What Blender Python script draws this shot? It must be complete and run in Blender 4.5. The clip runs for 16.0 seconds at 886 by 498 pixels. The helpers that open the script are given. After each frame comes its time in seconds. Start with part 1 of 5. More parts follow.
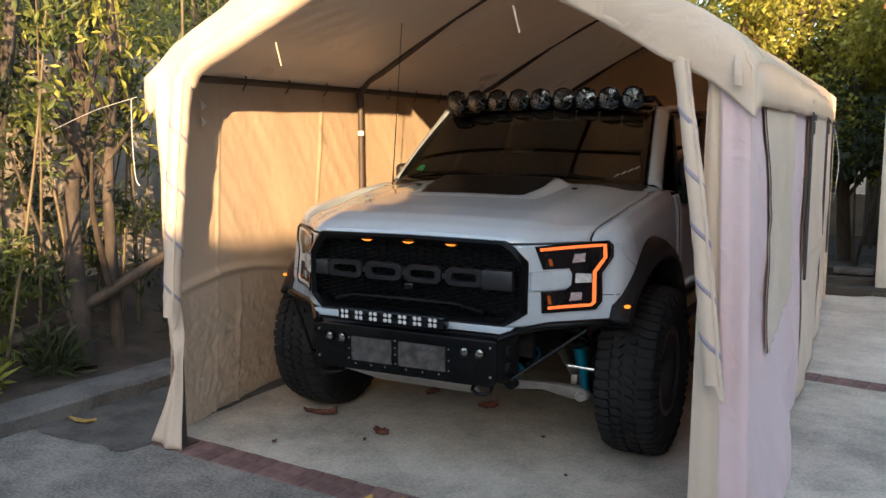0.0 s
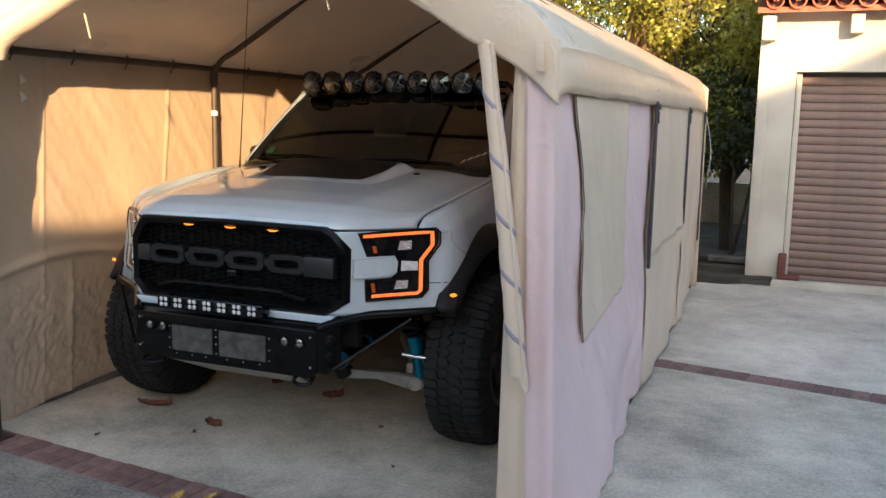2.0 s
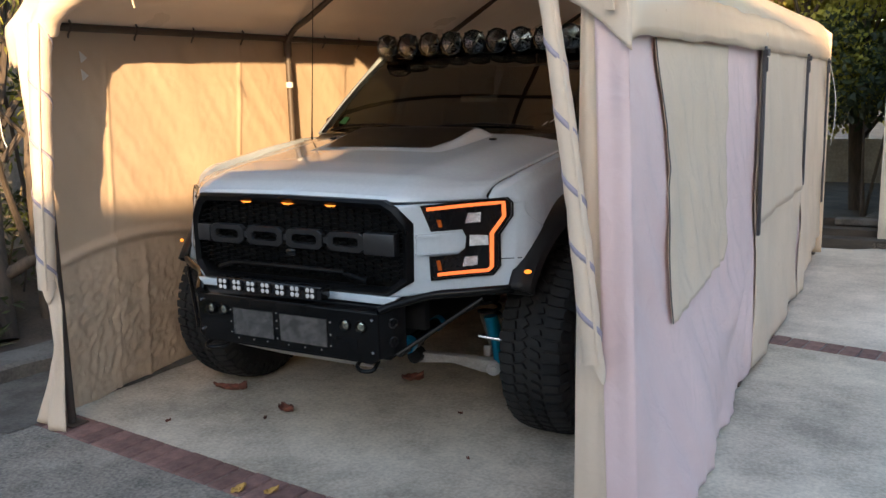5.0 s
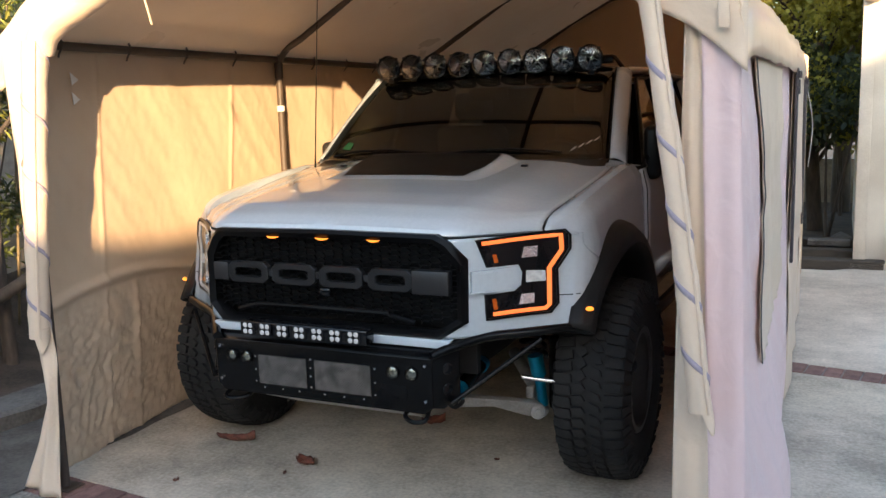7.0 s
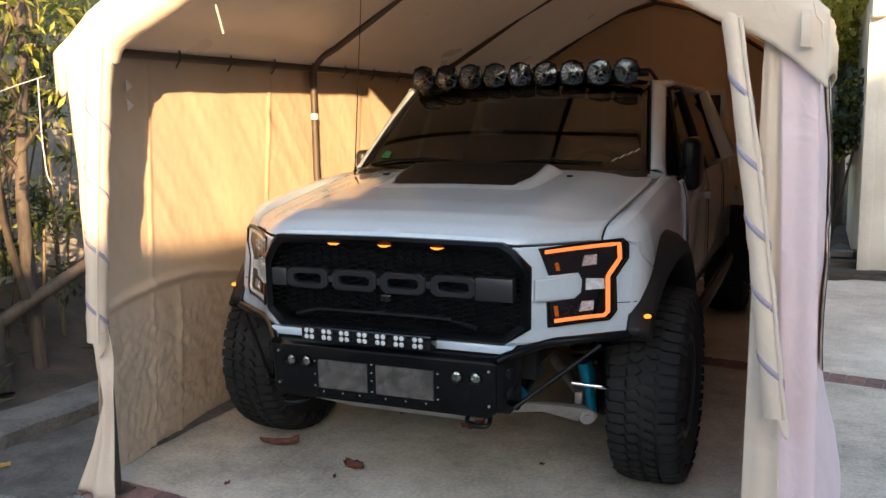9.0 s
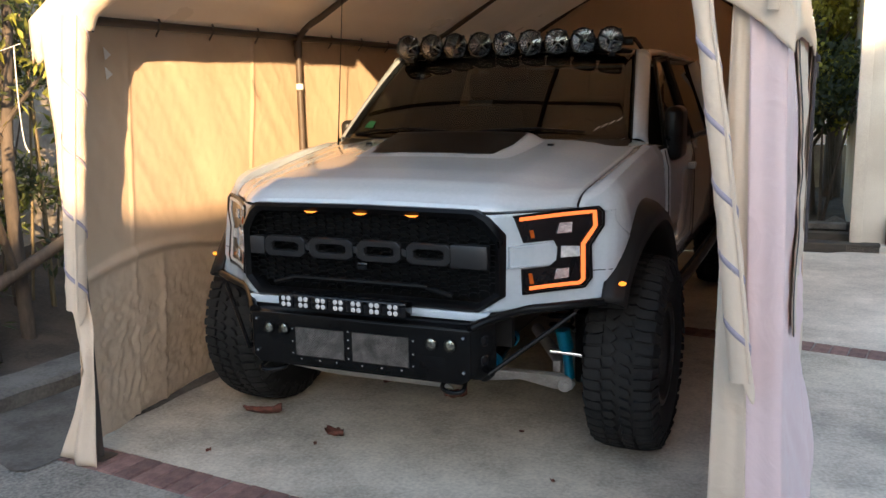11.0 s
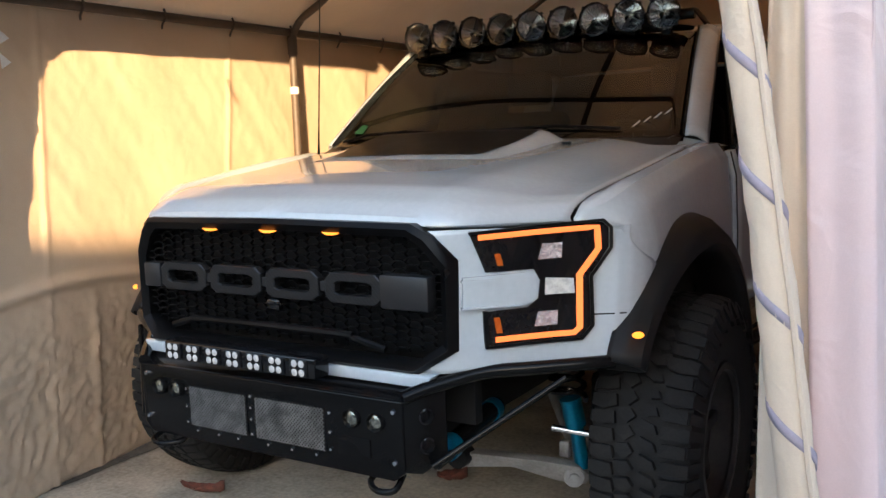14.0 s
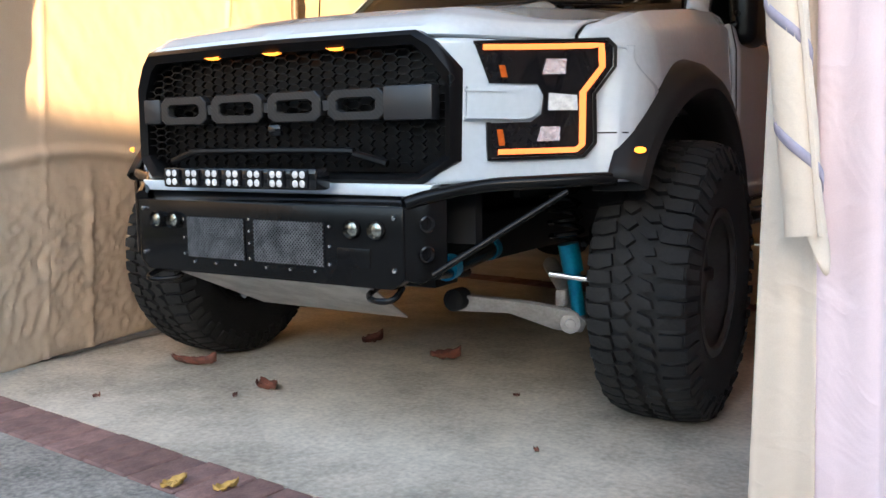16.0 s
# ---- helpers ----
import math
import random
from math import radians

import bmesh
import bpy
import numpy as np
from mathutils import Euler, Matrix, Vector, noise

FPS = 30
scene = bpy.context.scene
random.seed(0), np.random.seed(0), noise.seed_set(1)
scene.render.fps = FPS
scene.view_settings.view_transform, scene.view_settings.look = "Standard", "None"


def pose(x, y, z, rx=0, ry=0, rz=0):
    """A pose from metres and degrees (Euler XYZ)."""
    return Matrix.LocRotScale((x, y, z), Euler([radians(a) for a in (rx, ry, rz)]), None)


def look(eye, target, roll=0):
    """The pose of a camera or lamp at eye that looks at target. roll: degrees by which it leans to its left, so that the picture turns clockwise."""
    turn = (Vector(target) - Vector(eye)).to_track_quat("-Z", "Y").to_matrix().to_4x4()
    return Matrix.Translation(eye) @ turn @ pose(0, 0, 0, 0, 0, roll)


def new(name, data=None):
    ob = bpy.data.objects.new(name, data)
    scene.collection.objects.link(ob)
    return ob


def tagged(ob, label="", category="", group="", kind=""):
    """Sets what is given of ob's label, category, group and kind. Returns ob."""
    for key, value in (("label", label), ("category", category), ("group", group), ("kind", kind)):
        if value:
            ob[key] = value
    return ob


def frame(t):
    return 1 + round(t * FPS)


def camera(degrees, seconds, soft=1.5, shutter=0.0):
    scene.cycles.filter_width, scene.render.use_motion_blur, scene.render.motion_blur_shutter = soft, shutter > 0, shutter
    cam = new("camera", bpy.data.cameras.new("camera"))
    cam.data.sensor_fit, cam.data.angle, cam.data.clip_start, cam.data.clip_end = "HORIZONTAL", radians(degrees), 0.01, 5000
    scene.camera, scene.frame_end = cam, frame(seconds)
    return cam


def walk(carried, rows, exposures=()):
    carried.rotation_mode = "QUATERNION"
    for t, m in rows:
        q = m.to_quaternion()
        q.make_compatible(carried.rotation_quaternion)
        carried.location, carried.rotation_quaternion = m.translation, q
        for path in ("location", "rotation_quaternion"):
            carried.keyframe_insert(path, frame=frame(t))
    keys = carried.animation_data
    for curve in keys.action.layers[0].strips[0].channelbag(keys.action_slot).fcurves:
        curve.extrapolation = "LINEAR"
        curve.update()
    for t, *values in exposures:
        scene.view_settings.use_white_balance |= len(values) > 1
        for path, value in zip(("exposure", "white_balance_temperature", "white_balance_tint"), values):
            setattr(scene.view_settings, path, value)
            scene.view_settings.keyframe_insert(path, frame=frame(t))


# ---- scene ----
cam = camera(53.8, 16.0)

PATH = [
    (0, (2.07, -3.621, 1.672), (1.172, -1.853, 1.409), -0.1),
    (0.5, (1.962, -3.554, 1.671), (1.139, -1.752, 1.399), 0.3),
    (1, (2.05, -3.486, 1.674), (1.321, -1.643, 1.405), 0.8),
    (1.5, (2.294, -3.406, 1.674), (1.623, -1.543, 1.392), 2.3),
    (2, (2.438, -3.322, 1.67), (1.703, -1.485, 1.373), 1.1),
    (2.5, (2.467, -3.201, 1.664), (1.725, -1.362, 1.401), -0.3),
    (3, (2.485, -3.043, 1.678), (1.728, -1.207, 1.446), -1.4),
    (3.5, (2.598, -2.958, 1.67), (1.735, -1.168, 1.442), -0.4),
    (4, (2.659, -2.893, 1.652), (1.739, -1.137, 1.389), 0.2),
    (4.5, (2.619, -2.873, 1.627), (1.704, -1.125, 1.299), -0.1),
    (5, (2.47, -2.896, 1.622), (1.498, -1.186, 1.26), -1.6),
    (5.2, (2.388, -2.913, 1.626), (1.408, -1.205, 1.277), -2.5),
    (7.3, (1.79, -2.857, 1.653), (1.001, -1.046, 1.342), -2.4),
    (7.5, (1.728, -2.921, 1.667), (0.958, -1.101, 1.362), -3.0),
    (8, (1.61, -3.016, 1.65), (0.875, -1.179, 1.358), -2.4),
    (8.5, (1.586, -3.057, 1.654), (0.822, -1.233, 1.356), -1.2),
    (8.7, (1.59, -3.061, 1.664), (0.813, -1.242, 1.366), -1.0),
    (10.8, (1.692, -3.034, 1.647), (0.923, -1.223, 1.291), -1.5),
    (11, (1.707, -3.025, 1.631), (0.926, -1.219, 1.274), -1.1),
    (11.5, (1.829, -2.908, 1.606), (0.984, -1.133, 1.24), -0.2),
    (12, (1.903, -2.792, 1.6), (1.019, -1.034, 1.241), 0.2),
    (12.5, (1.853, -2.62, 1.598), (0.952, -0.863, 1.279), 0.1),
    (13, (1.788, -2.373, 1.605), (0.85, -0.633, 1.299), -1.3),
    (13.5, (1.79, -2.048, 1.547), (0.802, -0.341, 1.217), -1.2),
    (14, (1.765, -1.82, 1.397), (0.727, -0.129, 1.144), -2.0),
    (14.5, (1.75, -1.822, 1.112), (0.724, -0.11, 0.982), -1.7),
    (15, (1.743, -1.842, 0.945), (0.743, -0.116, 0.797), -1.1),
    (15.5, (1.749, -1.886, 0.897), (0.769, -0.155, 0.685), -0.2),
    (16, (1.753, -1.9, 0.876), (0.739, -0.192, 0.639), -0.5),
]
EXPO = [(0, 1.92), (3, 1.92), (4.5, 1.95), (5, 2.06), (7.5, 2.28), (13, 2.28), (14, 2.54), (15, 2.86), (16, 3.08)]
walk(cam, [(t, look(eye, target, roll)) for t, eye, target, roll in PATH], EXPO)

# ---- light: low warm sun from behind the camera, clear evening sky ----
SUN_AZ, SUN_EL = (0.475, -0.88), 12.0
world = bpy.data.worlds.new("sky")
scene.world = world
world.use_nodes = True
_n = world.node_tree.nodes
_sky = _n.new("ShaderNodeTexSky")
_sky.sky_type, _sky.sun_disc = "NISHITA", False
_sky.sun_elevation = radians(SUN_EL)
_sky.sun_rotation = math.atan2(SUN_AZ[0], SUN_AZ[1])
world.node_tree.links.new(_sky.outputs[0], _n["Background"].inputs[0])
_n["Background"].inputs[1].default_value = 0.15
sun = new("sun", bpy.data.lights.new("sun", "SUN"))
sun.data.energy, sun.data.angle, sun.data.color = 3.3, radians(0.53), (1.0, 0.69, 0.38)
sun.matrix_world = look((SUN_AZ[0] * 30, SUN_AZ[1] * 30, 30 * math.tan(radians(SUN_EL))), (0, 0, 0))


# ---- materials ----
def mat(name, c1, c2=None, rough=(0.5, 0.7), scale=8.0, bump=0.0, metal=0.0, coat=0.0, fine=90.0, stretch=(1, 1, 1), spec=0.5, finebump=0.0, island=0.0, rand=0.0, frac=0.5, fw=0.5):
    """Two scales of noise over c1 and c2, roughness between two values, relief from both scales."""
    m = bpy.data.materials.new(name)
    m.use_nodes = True
    n, l = m.node_tree.nodes, m.node_tree.links
    b = n["Principled BSDF"]
    c2 = c2 or tuple(v * 0.8 for v in c1)
    tc, mp = n.new("ShaderNodeTexCoord"), n.new("ShaderNodeMapping")
    mp.inputs["Scale"].default_value = stretch
    l.new(tc.outputs["Object"], mp.inputs[0])
    a, f = n.new("ShaderNodeTexNoise"), n.new("ShaderNodeTexNoise")
    a.inputs["Scale"].default_value, a.inputs["Detail"].default_value, a.inputs["Roughness"].default_value = scale, 10, frac
    f.inputs["Scale"].default_value, f.inputs["Detail"].default_value = fine, 4
    l.new(mp.outputs[0], a.inputs["Vector"]), l.new(mp.outputs[0], f.inputs["Vector"])
    mix = n.new("ShaderNodeMix")
    mix.data_type = "RGBA"
    mix.inputs[6].default_value, mix.inputs[7].default_value = (*c1, 1), (*c2, 1)
    add = n.new("ShaderNodeMath")
    add.operation = "MULTIPLY_ADD"
    l.new(f.outputs["Fac"], add.inputs[0])
    add.inputs[1].default_value = fw
    l.new(a.outputs["Fac"], add.inputs[2])
    ramp = n.new("ShaderNodeMapRange")
    ramp.inputs[1].default_value, ramp.inputs[2].default_value = 0.35 + 0.5 * fw, 0.65 + 0.5 * fw
    l.new(add.outputs[0], ramp.inputs[0])
    l.new(ramp.outputs[0], mix.inputs[0])
    col = mix.outputs[2]
    if island or rand:
        src = n.new("ShaderNodeNewGeometry").outputs["Random Per Island"] if island else n.new("ShaderNodeObjectInfo").outputs["Random"]
        hsv, mr = n.new("ShaderNodeHueSaturation"), n.new("ShaderNodeMapRange")
        k = island or rand
        mr.inputs[3].default_value, mr.inputs[4].default_value = 1 - k, 1 + k
        l.new(src, mr.inputs[0]), l.new(mr.outputs[0], hsv.inputs["Value"]), l.new(col, hsv.inputs["Color"])
        col = hsv.outputs[0]
    l.new(col, b.inputs["Base Color"])
    rr = n.new("ShaderNodeMapRange")
    rr.inputs[3].default_value, rr.inputs[4].default_value = rough
    l.new(a.outputs["Fac"], rr.inputs[0]), l.new(rr.outputs[0], b.inputs["Roughness"])
    b.inputs["Metallic"].default_value, b.inputs["Coat Weight"].default_value = metal, coat
    b.inputs["Coat Roughness"].default_value = 0.04
    b.inputs["Specular IOR Level"].default_value = spec
    if bump or finebump:
        bp, bp2 = n.new("ShaderNodeBump"), n.new("ShaderNodeBump")
        bp.inputs["Strength"].default_value, bp.inputs["Distance"].default_value = min(1, bump), 0.02
        bp2.inputs["Strength"].default_value, bp2.inputs["Distance"].default_value = min(1, finebump), 0.004
        l.new(a.outputs["Fac"], bp.inputs["Height"]), l.new(f.outputs["Fac"], bp2.inputs["Height"])
        l.new(bp.outputs[0], bp2.inputs["Normal"]), l.new(bp2.outputs[0], b.inputs["Normal"])
    return m


def glow(name, color, strength):
    m = mat(name, tuple(v * 0.3 for v in color))
    b = m.node_tree.nodes["Principled BSDF"]
    b.inputs["Emission Color"].default_value, b.inputs["Emission Strength"].default_value = (*color, 1), strength
    return m


def glass(name, tint, rough=0.0, ior=1.45):
    m = bpy.data.materials.new(name)
    m.use_nodes = True
    b = m.node_tree.nodes["Principled BSDF"]
    b.inputs["Base Color"].default_value = (*tint, 1)
    b.inputs["Transmission Weight"].default_value, b.inputs["Roughness"].default_value, b.inputs["IOR"].default_value = 1, rough, ior
    return m


def cloth(name, c1, c2, trans, rough=(0.5, 0.75), spec=0.3, crease=0.5, through_gain=1.1):
    """Woven sheet that lets some light through."""
    m = mat(name, c1, c2, rough, 2.2, 0.35, fine=340.0, finebump=0.1, spec=spec)
    n, l = m.node_tree.nodes, m.node_tree.links
    b, out = n["Principled BSDF"], n["Material Output"]
    cr, dist, ab, bp = n.new("ShaderNodeTexNoise"), n.new("ShaderNodeMath"), n.new("ShaderNodeMath"), n.new("ShaderNodeBump")
    cr.inputs["Scale"].default_value, cr.inputs["Detail"].default_value, cr.inputs["Distortion"].default_value = 5.0, 3, 1.2
    dist.operation, ab.operation = "SUBTRACT", "ABSOLUTE"
    dist.inputs[1].default_value = 0.5
    l.new(n["Mapping"].outputs[0], cr.inputs["Vector"]), l.new(cr.outputs["Fac"], dist.inputs[0]), l.new(dist.outputs[0], ab.inputs[0])
    bp.inputs["Strength"].default_value, bp.inputs["Distance"].default_value, bp.invert = crease, 0.035, True
    l.new(ab.outputs[0], bp.inputs["Height"]), l.new(b.inputs["Normal"].links[0].from_socket, bp.inputs["Normal"]), l.new(bp.outputs[0], b.inputs["Normal"])
    t, mx = n.new("ShaderNodeBsdfTranslucent"), n.new("ShaderNodeMixShader")
    t.inputs[0].default_value = (*[min(0.95, v * through_gain) for v in c1], 1)
    mx.inputs[0].default_value = trans
    l.new(b.outputs[0], mx.inputs[1]), l.new(t.outputs[0], mx.inputs[2]), l.new(mx.outputs[0], out.inputs["Surface"])
    return m


PAINT = mat("white_paint", (0.465, 0.525, 0.575), (0.425, 0.48, 0.53), (0.22, 0.26), 3.0, coat=0.8, fine=60)
TRIM = mat("black_plastic", (0.0035, 0.0035, 0.0038), (0.006, 0.006, 0.0065), (0.24, 0.36), 9.0, fine=300, finebump=0.08, spec=0.16)
FLARE = mat("flare_plastic", (0.0085, 0.0085, 0.009), (0.013, 0.0127, 0.0127), (0.4, 0.6), 7.0, fine=320, finebump=0.12, spec=0.2)
GLOSS = mat("gloss_black", (0.006, 0.006, 0.007), (0.01, 0.01, 0.011), (0.06, 0.12), 5.0, spec=0.12, coat=0.45)
STEEL = mat("powder_coated_steel", (0.0045, 0.0045, 0.005), (0.007, 0.007, 0.007), (0.12, 0.20), 6.0, fine=260, finebump=0.03, spec=0.16)
CARBON = mat("carbon_weave", (0.006, 0.006, 0.0065), (0.010, 0.010, 0.0105), (0.25, 0.35), 40.0, fine=420, spec=0.4)


def weave(m, pale):
    """Fine diagonal twill over a dark base."""
    n, l = m.node_tree.nodes, m.node_tree.links
    b = n["Principled BSDF"]
    w, mx = n.new("ShaderNodeTexWave"), n.new("ShaderNodeMix")
    w.bands_direction = "DIAGONAL"
    w.inputs["Scale"].default_value = 42.0
    mx.data_type = "RGBA"
    mx.inputs[7].default_value = (*pale, 1)
    l.new(n["Mapping"].outputs[0], w.inputs["Vector"])
    l.new(w.outputs["Fac"], mx.inputs[0])
    l.new(b.inputs["Base Color"].links[0].from_socket, mx.inputs[6])
    l.new(mx.outputs[2], b.inputs["Base Color"])


weave(CARBON, (0.022, 0.022, 0.023))
ALU = mat("bare_aluminium", (0.50, 0.49, 0.47), (0.36, 0.35, 0.34), (0.35, 0.6), 10.0, metal=0.85, finebump=0.1)
ARM = mat("cast_aluminium", (0.36, 0.35, 0.34), (0.25, 0.24, 0.23), (0.5, 0.7), 10.0, metal=0.35, finebump=0.2)
CHROME = mat("chrome", (0.85, 0.86, 0.88), (0.75, 0.76, 0.78), (0.05, 0.12), 9.0, metal=1.0)
WIRE = mat("steel_wire", (0.055, 0.055, 0.056), (0.02, 0.02, 0.021), (0.3, 0.5), 20.0, metal=0.7)
BLUE = mat("blue_anodised", (0.0, 0.21, 0.34), (0.0, 0.13, 0.25), (0.25, 0.4), 9.0, metal=0.6)
RUBBER = mat("tyre_rubber", (0.011, 0.011, 0.0115), (0.021, 0.0205, 0.020), (0.7, 0.9), 6.0, fine=160, finebump=0.25, spec=0.2)
RIM = mat("dark_rim", (0.03, 0.03, 0.031), (0.05, 0.048, 0.046), (0.35, 0.5), 9.0, metal=0.6)
CABIN = mat("cabin_cloth", (0.008, 0.008, 0.008), (0.012, 0.012, 0.012), (0.7, 0.9), 9.0)
WSGLASS, SIDEGLASS, LENS = glass("windscreen_glass", (0.24, 0.26, 0.23), 0.0, 1.6), glass("tinted_glass", (0.10, 0.11, 0.11)), glass("clear_lens", (0.96, 0.97, 0.97), 0.02)
DRL_OFF = mat("clear_strip_lens", (0.66, 0.64, 0.60), (0.5, 0.48, 0.45), (0.1, 0.2), 60.0)
REDPAINT = mat("dark_red_paint", (0.17, 0.045, 0.035), (0.12, 0.035, 0.03), (0.6, 0.8), 12.0, fine=90, finebump=0.3)
DRL = glow("amber_strip_light", (1.0, 0.18, 0.04), 0.36)
MARK = glow("amber_marker_light", (1.0, 0.26, 0.025), 0.5)
AMBER = mat("amber_reflector", (0.55, 0.12, 0.02), (0.45, 0.08, 0.01), (0.1, 0.2), 60.0)
# Faint emission stands in for daylight reflected by the silver diodes.
LED = glow("led_die", (0.95, 0.97, 1.0), 0.045)
FOGGLASS = mat("fog_lens", (0.50, 0.49, 0.42), (0.16, 0.155, 0.13), (0.05, 0.2), 120.0, metal=0.85, finebump=0.4)
FACET = mat("faceted_reflector", (0.75, 0.76, 0.78), (0.35, 0.36, 0.38), (0.05, 0.25), 120.0, metal=0.9, fine=220, bump=0.5, finebump=0.8)
GREENTAG = mat("green_tag", (0.03, 0.20, 0.08), (0.025, 0.16, 0.06))
STICKER = mat("pale_decal", (0.45, 0.45, 0.45), (0.4, 0.4, 0.4))

TAN = cloth("tan_canvas", (0.62, 0.475, 0.34), (0.56, 0.42, 0.295), 0.07, crease=0.10)
BEIGE = cloth("beige_canvas", (0.72, 0.585, 0.46), (0.65, 0.525, 0.41), 0.10, (0.35, 0.55), 0.4, 0.4)
LILAC = cloth("lilac_canvas", (0.80, 0.62, 0.62), (0.73, 0.56, 0.56), 0.13, (0.32, 0.46), 0.5, 0.45)
ROOFCLOTH = cloth("roof_canvas", (0.76, 0.615, 0.475), (0.71, 0.57, 0.435), 0.24, (0.24, 0.34), 0.75, 0.16, through_gain=1.2)
STRAP = mat("lilac_strap", (0.36, 0.31, 0.37), (0.30, 0.26, 0.31), (0.6, 0.8), 20.0, finebump=0.3)
PIPE = mat("brown_painted_pipe", (0.055, 0.042, 0.034), (0.085, 0.06, 0.045), (0.4, 0.6), 10.0, fine=120, finebump=0.1)
ZIP = mat("dark_zip_tape", (0.035, 0.03, 0.035), (0.05, 0.045, 0.05), (0.6, 0.8), 30.0)
TAPE = mat("white_tape", (0.75, 0.73, 0.70), (0.65, 0.63, 0.60))
ROPE = mat("white_cord", (0.6, 0.58, 0.55), (0.5, 0.48, 0.45), (0.8, 0.9), 80.0)

BAYSLAB = mat("smooth_concrete", (0.66, 0.585, 0.475), (0.27, 0.237, 0.19), (0.5, 0.85), 1.1, 0.05, fine=55.0, finebump=0.35, frac=0.74, fw=0.32)
APRON = mat("rough_concrete", (0.34, 0.305, 0.26), (0.10, 0.092, 0.08), (0.8, 0.95), 1.6, 0.25, fine=60.0, finebump=1.0, frac=0.78, fw=0.5)
REARSLAB = mat("pale_concrete", (0.74, 0.655, 0.555), (0.37, 0.325, 0.27), (0.6, 0.85), 1.0, 0.05, fine=50.0, finebump=0.3, frac=0.76, fw=0.3)
BRICK = mat("red_brick", (0.24, 0.135, 0.115), (0.16, 0.09, 0.08), (0.7, 0.9), 14.0, 0.2, fine=120.0, finebump=0.5, rand=0.22)
MORTAR = mat("mortar", (0.26, 0.23, 0.21), (0.17, 0.15, 0.135), (0.8, 0.95), 12.0, 0.2)
KERB = mat("kerb_concrete", (0.17, 0.155, 0.14), (0.08, 0.073, 0.066), (0.8, 0.95), 3.5, 0.4, fine=50.0, finebump=0.8)
SOIL = mat("dry_soil", (0.085, 0.062, 0.045), (0.045, 0.033, 0.025), (0.9, 1.0), 4.0, 0.7, fine=45.0, finebump=1.0)
STUCCO = mat("white_stucco", (0.60, 0.55, 0.47), (0.48, 0.43, 0.36), (0.7, 0.9), 2.0, 0.1, fine=110.0, finebump=0.45)
GARDENWALL = mat("weathered_render", (0.46, 0.39, 0.32), (0.27, 0.23, 0.19), (0.8, 0.95), 1.6, 0.35, fine=24.0, finebump=0.7)
SHUTTER = mat("brown_shutter", (0.26, 0.165, 0.13), (0.20, 0.125, 0.10), (0.45, 0.6), 5.0, fine=60.0)
TILE = mat("terracotta", (0.46, 0.15, 0.085), (0.30, 0.10, 0.06), (0.7, 0.9), 9.0, 0.2, fine=70.0, finebump=0.4, rand=0.3)
BARK = mat("pale_bark", (0.105, 0.078, 0.058), (0.05, 0.038, 0.03), (0.8, 0.95), 7.0, 0.7, fine=40.0, finebump=0.8, stretch=(1, 1, 0.25))
CANE = mat("yellow_cane", (0.20, 0.15, 0.08), (0.12, 0.09, 0.05), (0.6, 0.8), 9.0, fine=40.0, stretch=(1, 1, 0.3))


def leafmat(name, c1, c2):
    m = mat(name, c1, c2, (0.4, 0.6), 3.0, fine=12.0, island=0.45)
    n, l = m.node_tree.nodes, m.node_tree.links
    t, mx = n.new("ShaderNodeBsdfTranslucent"), n.new("ShaderNodeMixShader")
    t.inputs[0].default_value = (c1[0] * 1.3, c1[1] * 1.3, c1[2] * 0.7, 1)
    mx.inputs[0].default_value = 0.3
    l.new(n["Principled BSDF"].outputs[0], mx.inputs[1]), l.new(t.outputs[0], mx.inputs[2])
    l.new(mx.outputs[0], n["Material Output"].inputs["Surface"])
    return m


# Dark leaf colour carries shade on bed foliage and bushes; yellow-green the sunlit crowns.
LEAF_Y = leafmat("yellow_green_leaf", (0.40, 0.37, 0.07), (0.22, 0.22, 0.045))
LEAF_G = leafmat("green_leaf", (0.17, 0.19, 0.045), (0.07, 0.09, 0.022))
LEAF_D = leafmat("shaded_dark_leaf", (0.055, 0.07, 0.028), (0.03, 0.042, 0.017))
LEAF_DRY = leafmat("dry_leaf", (0.33, 0.20, 0.09), (0.22, 0.13, 0.055))
DEAD = mat("dead_leaf", (0.16, 0.045, 0.025), (0.09, 0.03, 0.018), (0.6, 0.8), 30.0, 0.3)
DEAD_Y = mat("yellow_dead_leaf", (0.50, 0.30, 0.07), (0.38, 0.22, 0.06), (0.6, 0.8), 30.0, 0.3)


# ---- mesh helpers ----
def mesh_of(name, bm, material, smooth=False):
    bmesh.ops.recalc_face_normals(bm, faces=bm.faces[:])
    me = bpy.data.meshes.new(name)
    bm.to_mesh(me)
    bm.free()
    me.materials.append(material)
    if smooth:
        me.shade_smooth()
        me.set_sharp_from_angle(angle=radians(40))
    return me


ROOTS = {}


def thing(name, loc, label, category, group="", kind=""):
    ob = tagged(new(name), label, category, group, kind)
    ob.location = loc
    ROOTS[ob] = Vector(loc)
    return ob


def part(name, bm, material, parent, label="", smooth=True):
    """One mesh in world coordinates, linked under a thing or a part."""
    ob = new(name, mesh_of(name, bm, material, smooth))
    ob.parent = parent
    if parent in ROOTS:
        ob.matrix_parent_inverse = Matrix.Translation(-ROOTS[parent])
    if label:
        tagged(ob, label)
    return ob


def solo(name, bm, material, label, category="", kind="", group="", smooth=False):
    return tagged(new(name, mesh_of(name, bm, material, smooth)), label, category, group, kind)


def solid(ob, t, offset=-1.0):
    md = ob.modifiers.new("thickness", "SOLIDIFY")
    md.thickness, md.offset = t, offset
    return ob


